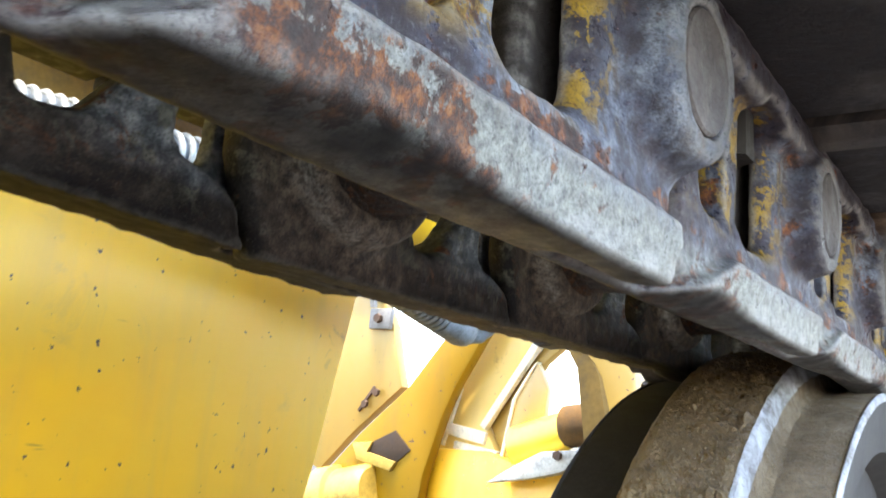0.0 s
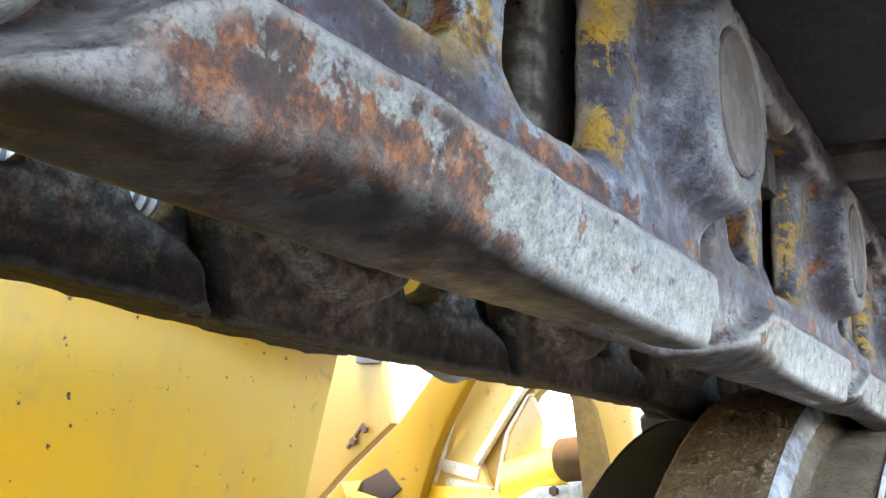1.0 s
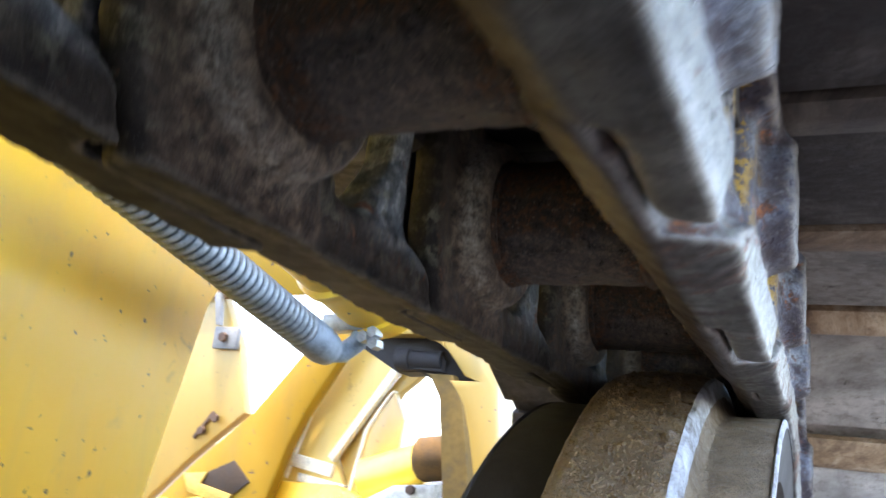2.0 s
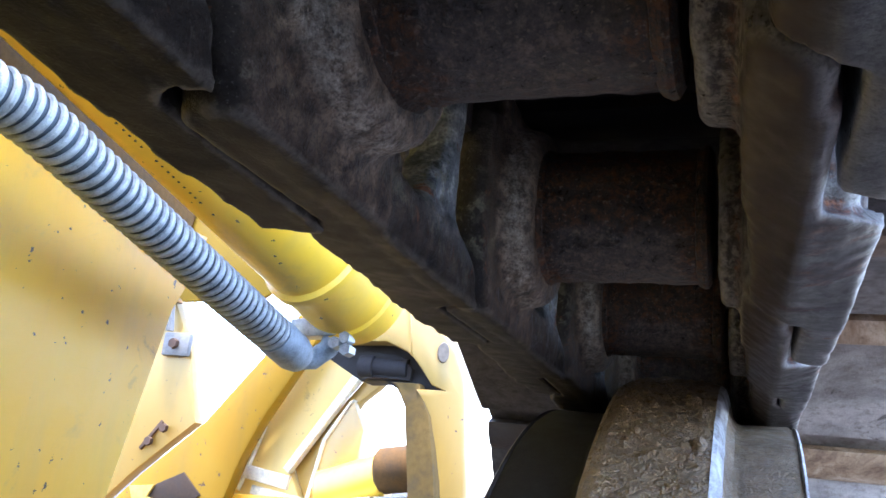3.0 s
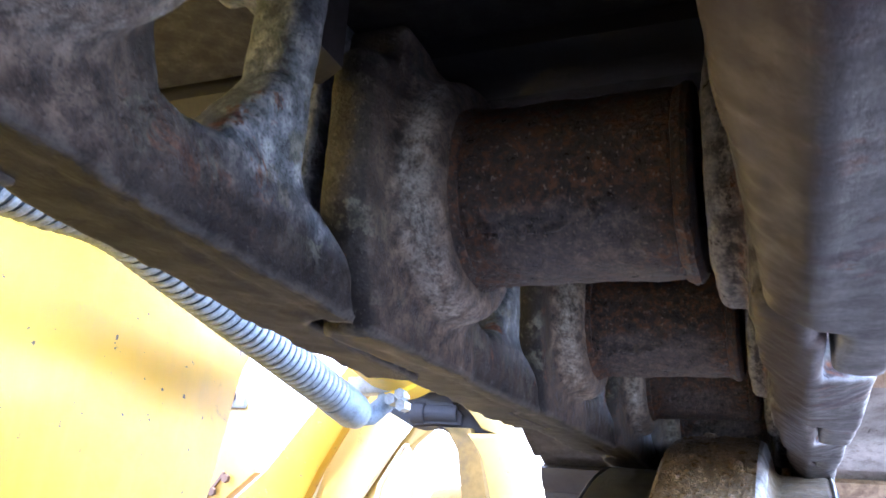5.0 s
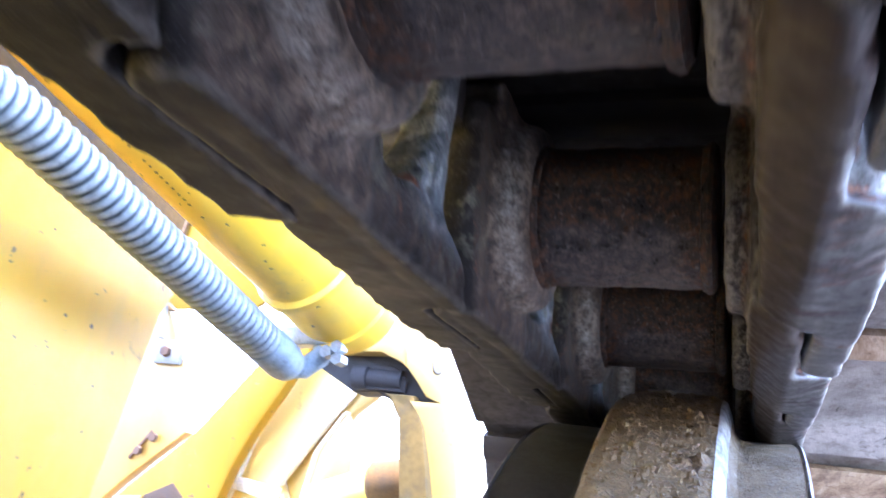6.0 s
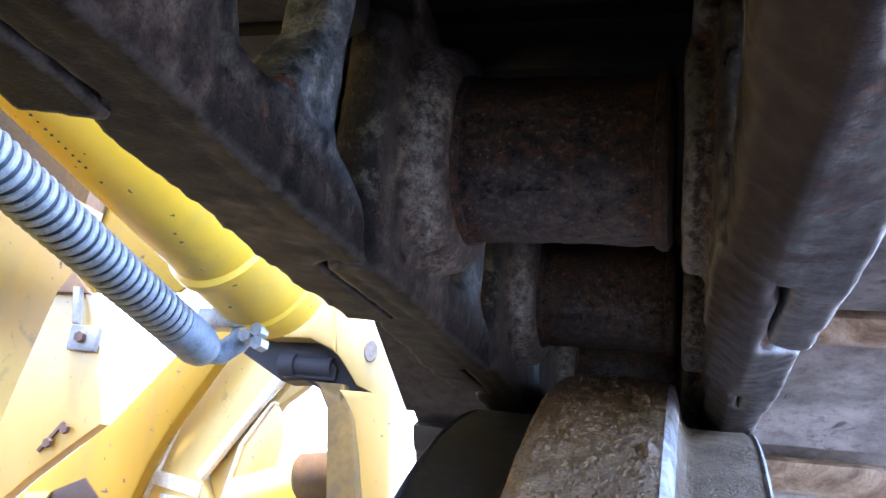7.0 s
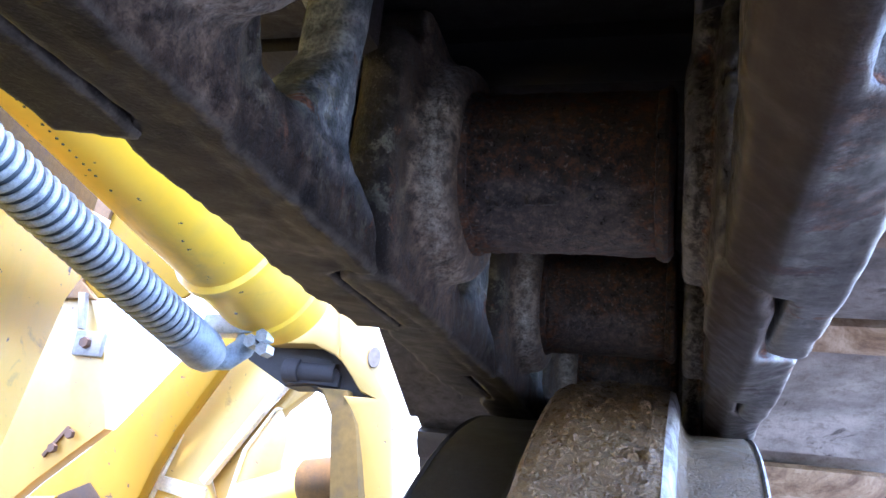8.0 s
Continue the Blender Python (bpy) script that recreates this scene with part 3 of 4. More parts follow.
def link_field(p, wide=0.039, start=-0.005, rake=1.0, stop=0.008, inset=0.005, inner=0.004, worn=0.016):
    """A track link; its outer rail runs from start (raked by the height) to stop past the next pin."""
    x, y, z = p
    P = PITCH
    # the rail in two overlapping halves
    body = f_box(p, (inset, -0.040, 0.0), (0.0195, P - 0.040, 0.034), 0.005)
    outer = f_box(p, (0.012, -0.04, 0.0), (wide + 0.15 * np.clip(z, 0, 0.03), P + 0.10, 0.026), 0.0028)
    chips = lumps((x, x * 0, z), 21, 0.012, 0.0012)
    outer = carve(outer, -((y - (P + stop) - 0.5 * np.clip(x - 0.03, -0.01, 0.01) + chips) * 0.8), 0.005)
    begin = (start + 0.5 * np.clip(x - 0.03, -0.01, 0.01) + rake * np.clip(z, 0, 0.03) + chips - y) * 0.45
    outer = carve(outer, -begin, 0.0015)
    body = join(body, outer, 0.003)
    body = join(body, rear_end(p, inner), 0.006)
    # web and foot above the rail
    web = f_box(p, (0.004, 0.030, 0.010), (0.033, 0.107, 0.120), 0.007)
    foot = f_box(p, (0.014, 0.080, 0.010), (0.035, P + 0.006, 0.044), 0.008)
    cheek = f_box(p, (0.014, 0.152, 0.02), (0.036, P + 0.02, 0.115), 0.014)
    body = join(body, join(web, join(foot, cheek, 0.010), 0.009), 0.006)
    front = f_cyl(p, 0.014, 0.053, P, PIN_Z + 0.008, 0.045, 0.0035, 0.012)
    body = join(body, front, 0.007)
    body = join(body, f_box(p, (-0.010, -0.050, 0.108), (0.046, P - 0.010, 0.129), 0.005), 0.009)
    # the windows for the shoe bolts, either side of the web
    body = carve(body, f_box(p, (-0.05, 0.108, 0.041), (0.10, 0.150, 0.116), 0.013), 0.004)
    body = carve(body, f_box(p, (-0.05, 0.052, 0.044), (0.10, 0.086, 0.104), 0.012), 0.004)
    body = carve(body, f_cyl(p, 0.0485, 0.08, P, PIN_Z + 0.008, 0.0247, 0.0005), 0.0006)
    # room for the next link's inner end
    follow = rear_end((x, y - P, z), -0.006) - 0.0056
    body = carve(body, np.maximum(follow, x - 0.0225), 0.0035)
    body = carve(body, f_box(p, (-0.03, P - 0.052, 0.004), (0.0205, P + 0.2, 0.14), 0.002), 0.003)
    body = carve(body, f_box(p, (-0.05, 0.112, 0.036), (0.0205, P + 0.2, 0.108), 0.006), 0.004)
    # worn to a slope on the inner side
    body = carve(body, (z - 0.7 * (worn - x)) / 1.22, 0.002)
    # the lower outer edge worn away over the rear half
    worn_edge = 0.0075 * np.exp(-((y - 0.062) / 0.052) ** 2)
    body = carve(body, (z - worn_edge * np.clip((x - wide + 0.019) / 0.019, -2, 2)) / 1.15, 0.004)
    # dished by the rollers, bruised along its edges
    low = np.clip(1 - z / 0.008, 0, 1)
    groove = 0.00012 * np.sin(x * 600 + 1.5 * np.sin(y * 20)) * low
    return body + groove + (lumps(p, 3, 0.04, 0.00030) + lumps(p, 5, 0.011, 0.00022)) * (1 - 0.7 * low)


def collar_end(p):
    """The inner end of a left link: a plate with a thick round collar about the bushing."""
    x, y, z = p
    lean = y + 0.35 * np.clip(z, 0, 0.05)
    plate = f_box((x, lean, z), (-0.002, -0.050, 0.0), (0.0185, 0.052, 0.112), 0.009)
    return join(plate, f_cyl(p, -0.0195, 0.0185, 0.002, PIN_Z, 0.050, 0.0085), 0.010)


def left_field(p):
    """A link of the left row; its inner side, at x = 0, faces the bushings."""
    x, y, z = p
    P = PITCH
    body = f_box(p, (0.0, -0.046, 0.0), (0.0195, P - 0.044, 0.034), 0.005)
    outer = f_box(p, (0.012, -0.04, 0.0), (np.interp(y, (0.040, 0.055, 0.095, 0.148, 0.200), (0.028, 0.034, 0.038, 0.043, 0.047)) + 0.15 * np.clip(z, 0, 0.03), P + 0.10, 0.026), 0.0028)
    chips = lumps((x, x * 0, z), 21, 0.012, 0.0008)
    outer = carve(outer, -((y - (P + 0.046) + chips) * 0.9), 0.004)
    outer = carve(outer, -((0.037 + 0.2 * np.clip(z, 0, 0.03) + chips - y) * 0.9), 0.0012)
    body = join(body, outer, 0.003)
    # the wall above the rail, with one slanting window, and the outer pin boss
    wall = f_box(p, (0.0, 0.0, 0.010), (0.022, 0.124, 0.122), 0.007)
    foot = f_box(p, (0.012, 0.080, 0.010), (0.035, P + 0.006, 0.044), 0.008)
    cheek = f_box(p, (0.018, 0.135, 0.02), (0.036, P + 0.02, 0.115), 0.012)
    body = join(body, join(wall, join(foot, cheek, 0.010), 0.008), 0.006)
    body = join(body, collar_end(p), 0.007)
    body = join(body, f_cyl(p, 0.018, 0.053, P, PIN_Z + 0.008, 0.045, 0.0035, 0.012), 0.007)
    body = join(body, f_box(p, (-0.004, -0.050, 0.108), (0.046, P - 0.010, 0.129), 0.005), 0.009)
    slot = np.maximum(np.maximum(0.053 - y, 0.036 - z - 0.25 * np.clip(0.078 - y, 0, 0.03)), (y - np.minimum(0.081 + 0.72 * (z - 0.036), 0.104)) / 1.1)
    slot = np.maximum(slot, z - 0.112)
    body = carve(body, f_box(p, (-0.05, 0.120, 0.038), (0.10, 0.152, 0.116), 0.010), 0.004)
    body = carve(body, slot + 0.0045 * np.exp(-((y - 0.053) ** 2 + (z - 0.036) ** 2) / 0.00008), 0.007)
    body = carve(body, f_cyl(p, 0.0485, 0.08, P, PIN_Z + 0.008, 0.0247, 0.0005), 0.0006)
    # room for the next link's collar; the rail's end falls away in a hollow curve
    follow = collar_end((x, y - P, z)) - 0.0050
    body = carve(body, np.maximum(follow, x - 0.0225), 0.003)
    top = 0.0255 + 0.0007 / np.clip(y - 0.098, 0.012, 1) * 0.45 - 0.26 * np.clip(y - 0.128, 0, 0.1)
    body = carve(body, np.maximum(np.maximum(0.119 - y, (top - z) * 0.9), x - 0.0205), 0.004)
    # worn flat, with one shallow groove
    face = 0.0050 + 0.04 * x
    body = carve(body, z - face, 0.002)
    low = np.clip(1 - (z - face) / 0.006, 0, 1)
    ridge = 0.0008 * np.exp(-((x - 0.011 + 0.002 * np.sin(y * 40)) / 0.0018) ** 2) * low
    scal = 0.0005 * np.clip(np.sin(y * 55 + 1) + np.sin(y * 131) - 0.6, 0, 1) * np.clip((x - 0.020) / 0.008, 0, 1) * low
    return body + ridge + scal + lumps(p, 3, 0.04, 0.0003) + lumps(p, 5, 0.011, 0.00022)


LO, HI = (-0.022, -0.090, -0.006), (0.062, PITCH + 0.054, 0.135)
link_mesh_r = net("link_casting", link_field, LO, HI, 0.0018)
link_mesh_rear = net("link_casting", lambda p: link_field(p, stop=-0.032), LO, HI, 0.0018)
link_mesh_mid = net("link_casting", lambda p: link_field(p, 0.039, 0.020, 2.2, 0.030, 0.002, 0.001), LO, HI, 0.0018)
link_mesh_far = net("link_casting", lambda p: link_field(p, 0.039, 0.042, 2.0, 0.012, 0.0, -0.001), LO, HI, 0.0018)
link_mesh_l = net("link_casting", left_field, LO, HI, 0.0018, True)
for me in (link_mesh_r, link_mesh_rear, link_mesh_mid, link_mesh_far):
    me.materials.append(STEEL)
link_mesh_l.materials.append(GRIMY_SHADED)


def pin_places():
    """The pins' (y, z) and the direction of each pitch, along the run and round the idler."""
    pts = [(0.053 + PITCH * k, PIN_Z) for k in range(-6, 2)]
    r = TREAD + PIN_Z
    y, z = pts[-1]
    a = 0.0
    while math.hypot(HUB_Y + r * math.sin(a) - y, HUB_Z + r * math.cos(a) - z) < PITCH:
        a += 0.0005
    for _ in range(6):
        pts.append((HUB_Y + r * math.sin(a), HUB_Z + r * math.cos(a)))
        a += 2 * math.asin(PITCH / 2 / r)
    return pts


def pin_end(bm, x0, x1, rad):
    lathe(bm, [(0, x0), (rad, x0), (rad, x1 - 0.001), (rad - 0.001, x1), (0, x1)], 40)


def build_chain():
    pins = pin_places()
    master = {}
    bush = shoe = None
    for i in range(len(pins) - 1):
        (y0, z0), (y1, z1) = pins[i], pins[i + 1]
        tilt = math.degrees(math.atan2(z1 - z0, y1 - y0))
        # the slack run hangs a little twisted behind the idler: its left row climbs to the rear
        rise = [0.009 * max(0, 5 - k) ** 1.5 for k in (i, i + 1)]
        for side, me, rail, s in (("r", {3: link_mesh_rear, 5: link_mesh_mid, 6: link_mesh_far}.get(i, link_mesh_r), RAIL_R, 1), ("l", link_mesh_l, RAIL_L, -1)):
            up = rise if s < 0 else (0.0, 0.0)
            lean = math.degrees(math.atan2(up[1] - up[0], PITCH))
            at = pose(rail, y0, z0 + up[0], tilt + lean) @ pose(0, 0, -PIN_Z)
            if side not in master:
                th = empty("track_link", "worn cast steel track link, rust blooms and yellow paint scraps" if s > 0 else
                           "greasy cast steel track link with flaking paint, shade in its dark colour", "track link", "links of the track chain")
                new("link_casting", me).parent = th
                bm = bmesh.new()
                pin_end(bm, 0.02, 0.0528, 0.0238)
                bmesh.ops.translate(bm, vec=(0, PITCH, PIN_Z + 0.008), verts=bm.verts)
                bmesh.ops.transform(bm, matrix=Matrix.Scale(s, 4, (1, 0, 0)), verts=bm.verts)
                bmesh.ops.recalc_face_normals(bm, faces=bm.faces)
                part("pin_end", bm, PINFACE, th, "round worn pin end in its boss")
                for k in range(1):
                    bm = bmesh.new()
                    bmesh.ops.create_cone(bm, cap_ends=True, segments=6, radius1=0.0150, radius2=0.0140, depth=0.028)
                    nut = part("nut", bm, PINSTEEL, th, "hexagonal shoe bolt nut", False)
                    nut.location = (s * 0.018, 0.130 - 0.061 * k, 0.104)
                th.matrix_basis = at
                master[side] = th
            else:
                twin = copy_thing(master[side], at)
                for ch in twin.children:
                    if ch.name.startswith("link_casting"):
                        ch.data = me
        at = pose(MID, y0, z0, tilt)
        if bush is None:
            bush = empty("track_bushing", "greasy brown steel bushing between two track links", "bushing", "bushings of the track chain")
            bm = bmesh.new()
            w = 0.0445
            lathe(bm, [(0.017, -w), (0.0345, -w)] + [(0.0355, -w + 0.002 + (2 * w - 0.004) * j / 60) for j in range(61)] + [(0.0345, w), (0.017, w)], 160,
                  wobble=lambda a, x: 0.0010 * noise.fractal(Vector((x * 50, 2.2 * math.cos(a), 2.2 * math.sin(a))), 0.9, 2.1, 4) + 0.0006 * max(0.0, noise.noise(Vector((x * 160, 7 * math.cos(a), 7 * math.sin(a)))))
                  + 0.0060 * math.exp(-((a - 4.05 - 0.1 * math.sin(x * 60)) / 0.10) ** 2) * max(0.0, noise.fractal(Vector((x * 210, a * 9, 3)), 0.7, 2.1, 3)) * (1 if x < 0.022 else 0.3)
                  + 0.0016 * max(0.0, 1 - abs(x + 0.034) / 0.012) * max(0.0, noise.fractal(Vector((x * 330, a * 14, 8)), 0.7, 2.1, 3)))
            part("sleeve", bm, GREASE, bush)
            for sx in (-1, 1):
                bm = bmesh.new()
                lathe(bm, [(0.034, sx * (w + 0.001)), (0.0375, sx * (w - 0.001)), (0.0380, sx * (w - 0.003)), (0.0365, sx * (w - 0.006)), (0.034, sx * (w - 0.007))], 56,
                      wobble=lambda a, x: 0.0006 * math.sin(5 * a + 1) + 0.0004 * math.sin(13 * a))
                part("dust_seal", bm, GREASE, bush, "packed dirt round the bushing's end")
            bush.matrix_basis = at
            shoe = build_shoe()
            shoe.matrix_basis = at
            for ch in shoe.children:
                ch.color = (0.05, 0.05, 0.05, 1)
        else:
            copy_thing(bush, at)
            twin = copy_thing(shoe, at)
            # shoe colour: dried mud and light round the idler, oil and shade behind
            dust_and_light = min(1.0, max(0.05, 0.05 + 0.5 * (i - 6)))
            for ch in twin.children:
                ch.color = (dust_and_light, dust_and_light, dust_and_light, 1)


def build_shoe():
    """A single-grouser shoe, bolted on top of the links; local origin on the rear pin."""
    th = empty("track_shoe", "dirty steel track shoe with a rusty rolled lip", "track shoe", "shoes of the track")
    base = 0.129 - PIN_Z
    prof = [(-0.020, base + 0.002), (0.030, base), (0.185, base), (0.200, base + 0.0155), (0.256, base + 0.0165), (0.256, base + 0.030), (0.192, base + 0.030),
            (0.180, base + 0.016), (0.062, base + 0.016), (0.054, base + 0.075), (0.042, base + 0.075), (0.034, base + 0.018), (-0.020, base + 0.016)]
    bm = bmesh.new()
    prism(bm, prof, 0.54, Matrix(((0, 0, 1, -0.27), (1, 0, 0, 0), (0, 1, 0, 0), (0, 0, 0, 1))), 0.003)
    part("plate", bm, SHOE, th)
    bm = bmesh.new()
    lip = [(-0.026, base - 0.004), (-0.014, base - 0.009), (0.004, base - 0.009), (0.014, base - 0.002), (0.014, base + 0.004), (-0.026, base + 0.006)]
    prism(bm, lip, 0.536, Matrix(((0, 0, 1, -0.268), (1, 0, 0, 0), (0, 1, 0, 0), (0, 0, 0, 1))), 0.002)
    part("lip", bm, LIP, th, "rubbed rusty lip along the shoe's edge")
    for sx in (-1, 1):
        for yy in (0.058, 0.152):
            bm = bmesh.new()
            bmesh.ops.create_cone(bm, cap_ends=True, segments=6, radius1=0.017, radius2=0.017, depth=0.014)
            b = part("bolt_head", bm, PINSTEEL, th, "", False)
            b.location = (sx * 0.079, yy, base + 0.022)
    return th


build_chain()

# ---- the idler ----


def build_idler():
    th = empty("front_idler", "idler wheel caked in dried brown mud with bright rubbed edges", "idler wheel", at=(MID, HUB_Y, HUB_Z))
    half, left, rim, r = 0.042, -0.028, 0.096, TREAD + 0.030
    # caked mud: a height field over the arc that shows, with clods and crumbs
    arc, na, nx = math.radians(100), 900, 96
    aa, xx = np.meshgrid(np.linspace(0, arc, na + 1), np.linspace(left, half, nx + 1), indexing="ij")
    rng = np.random.default_rng(4)
    high = np.zeros_like(aa)
    for count, lo, up in ((9, 0.004, 0.0070), (150, 0.0015, 0.0034), (3200, 0.0006, 0.0014)):
        for ca, cx, cr, ch, cs in zip(rng.uniform(0, arc, count), rng.uniform(left, half, count), rng.uniform(lo, up, count), rng.uniform(0.5, 1.25, count), rng.uniform(0.6, 1.5, count)):
            i0, i1 = np.searchsorted(aa[:, 0], (ca - 1.6 * cr / r, ca + 1.6 * cr / r))
            q = ((aa[i0:i1] - ca) * r / cs) ** 2 + ((xx[i0:i1] - cx) * cs) ** 2
            q = q / cr ** 2 + 0.25 * np.sin(xx[i0:i1] * 2300 + ca * 90) * np.sin(aa[i0:i1] * 900 + cx * 700)
            high[i0:i1] = np.maximum(high[i0:i1], ch * cr * np.sqrt(np.clip(1 - q, 0, 1)))
    flat = lumps((aa * r, xx, xx * 0), 11, 0.03, 0.0008, 14) + lumps((aa * r, xx, xx * 0), 12, 0.008, 0.0004, 14)
    high = (high + flat + 0.0012) * np.clip(np.minimum(half - 0.001 - xx, xx - left - 0.001) / 0.006, 0, 1)

    def mud(a, x):
        return float(high[min(na, int(round(a / arc * na))), min(nx, int(round((x - left) / (half - left) * nx)))])

    # the flange between the link rows: fine in the arc that shows, plain on the rest
    bm = bmesh.new()
    cols = [left + (half - left) * j / nx for j in range(nx + 1)]
    lathe(bm, [(r, x) for x in cols], na, pose(0, 0, 0, 85), arc, mud)
    part("flange", bm, MUD, th, "mud-caked centre flange")
    bm = bmesh.new()
    lathe(bm, [(r - 0.001, left), (r - 0.001, half)], 90, pose(0, 0, 0, -15), math.radians(260))
    part("flange_rear", bm, MUD, th)
    # the left foot, tread and disc are coloured black for their shade
    for s, e in ((-1, left), (1, half)):
        bm = bmesh.new()
        lathe(bm, [(r, e), (r - 0.002, e + s * 0.003), (r - 0.009, e + s * 0.0055), (r - 0.016, e + s * 0.007)], 480,
              wobble=lambda a, x: 0.0012 * noise.fractal(Vector((a * 30, x * 300, 5)), 0.8, 2.0, 4))
        part("flange_edge", bm, BARE if s > 0 else MUD, th, "bright rubbed flange edge" if s > 0 else "muddy flange edge")
        bm = bmesh.new()
        lathe(bm, [(r - 0.015, e + s * 0.0068), (TREAD + 0.005, e + s * 0.009), (TREAD + 0.001, e + s * 0.012), (TREAD, e + s * 0.016)], 240,
              wobble=lambda a, x: 0.0009 * noise.fractal(Vector((a * 30, x * 300, 8)), 0.8, 2.0, 4))
        part("flange_foot", bm, TREADMUD if s > 0 else BLACK_SHADE, th, "corner of the flange: mud on the right, painted shade on the left")
        bm = bmesh.new()
        lathe(bm, [(TREAD, e + s * 0.015), (TREAD + 0.0006, s * (rim - 0.004)), (TREAD - 0.002, s * rim)], 180,
              wobble=lambda a, x: 0.0008 * noise.noise(Vector((a * 14, x * 40, 1))))
        part("tread", bm, TREADMUD if s > 0 else BLACK_SHADE, th, "running tread: mud on the right, painted shade on the left")
        bm = bmesh.new()
        lathe(bm, [(TREAD - 0.0015, s * (rim - 0.001)), (TREAD + 0.0008, s * (rim + 0.0005)), (TREAD - 0.001, s * (rim + 0.0022)), (TREAD - 0.006, s * (rim + 0.0024))], 240,
              wobble=lambda a, x: 0.0006 * noise.fractal(Vector((a * 40, x * 300, 9)), 0.8, 2.0, 3))
        part("rim_edge", bm, BARE if s > 0 else DARK, th, "bright worn rim edge" if s > 0 else "dull rim edge")
        bm = bmesh.new()
        lathe(bm, [(TREAD - 0.001, s * rim), (TREAD - 0.007, s * (rim + 0.0015)), (TREAD - 0.05, s * (rim - 0.004)), (TREAD - 0.06, s * (rim - 0.03)), (0.14, s * (rim - 0.03)), (0.13, s * (rim + 0.004)), (0.0, s * (rim + 0.004))], 120)
        part("side_disc", bm, DARK if s > 0 else BLACK_SHADE, th, "wheel side: dark dirt on the right, painted shade on the left")


build_idler()

# ---- the machine beside the track ----


def upright(y):
    """Local x along x, local y up: a plate that faces the track's rear, thickness towards +y."""
    return Matrix(((1, 0, 0, 0), (0, 0, 1, y), (0, 1, 0, 0), (0, 0, 0, 1)))


def turned(y, x):
    """As upright, but swung away to the right of x."""
    return Matrix(((1, 0, 0, 0), (0.7, 0, 1, y - 0.7 * x), (0, 1, 0, 0), (0, 0, 0, 1)))


def sideways(x):
    """Local x along y, local y up: a plate that faces the track, thickness towards -x."""
    return Matrix(((0, 0, -1, x), (1, 0, 0, 0), (0, 1, 0, 0), (0, 0, 0, 1)))


def plate(name, outline, depth, m, material, parent, label="", bevel=0.003):
    bm = bmesh.new()
    prism(bm, outline, depth, m, bevel)
    return part(name, bm, material, parent, label)


def rod(name, a, b, profile, material, parent, label="", seg=40):
    """A turned piece between two points; the profile's lengths are fractions of the way."""
    m, n = along(a, b)
    bm = bmesh.new()
    lathe(bm, [(r, f * n) for r, f in profile], seg, m)
    return part(name, bm, material, parent, label)


def bolt(at, size, parent, facing, label="rusty bolt head"):
    bm = bmesh.new()
    bmesh.ops.create_cone(bm, cap_ends=True, segments=6, radius1=size, radius2=size * 0.95, depth=size * 0.9, matrix=Matrix.Translation(at) @ facing)
    return part("bolt", bm, RUSTY, parent, label, False)


FACE_REAR = pose(0, 0, 0, 90)


def build_hull():
    th = empty("hull", "yellow painted steel hull side, scratched and dusty, rusty at its edge", "machine hull")
    plate("side_plate", [(-2.2, -0.62), (0.30, -0.62), (0.425, -0.14), (0.472, 0.10), (0.508, 0.17), (0.512, 0.212), (-2.2, 0.212)], 0.05, sideways(-0.57), YELLOW, th)
    # the recessed upper side's shade is put into its ochre, with the grime
    plate("upper_side", [(-2.2, 0.212), (0.512, 0.212), (0.53, 0.66), (0.53, 1.9), (-2.2, 1.9)], 0.03, sideways(-0.60), OCHRE_SHADED, th, "grimy ochre upper side, oily and flecked with dirt, shade in its dark colour")
    return th


def build_light_block():
    # out of view; added to keep light off the chain's underside
    th = empty("roller_carriage", "unseen roller carriage under the chain, added to block bounced light", "track carriage")
    bm = bmesh.new()
    box(bm, (-0.26, -2.2, -0.62), (0.36, -0.14, -0.165), 0.02)
    part("frame_beam", bm, DARK, th)


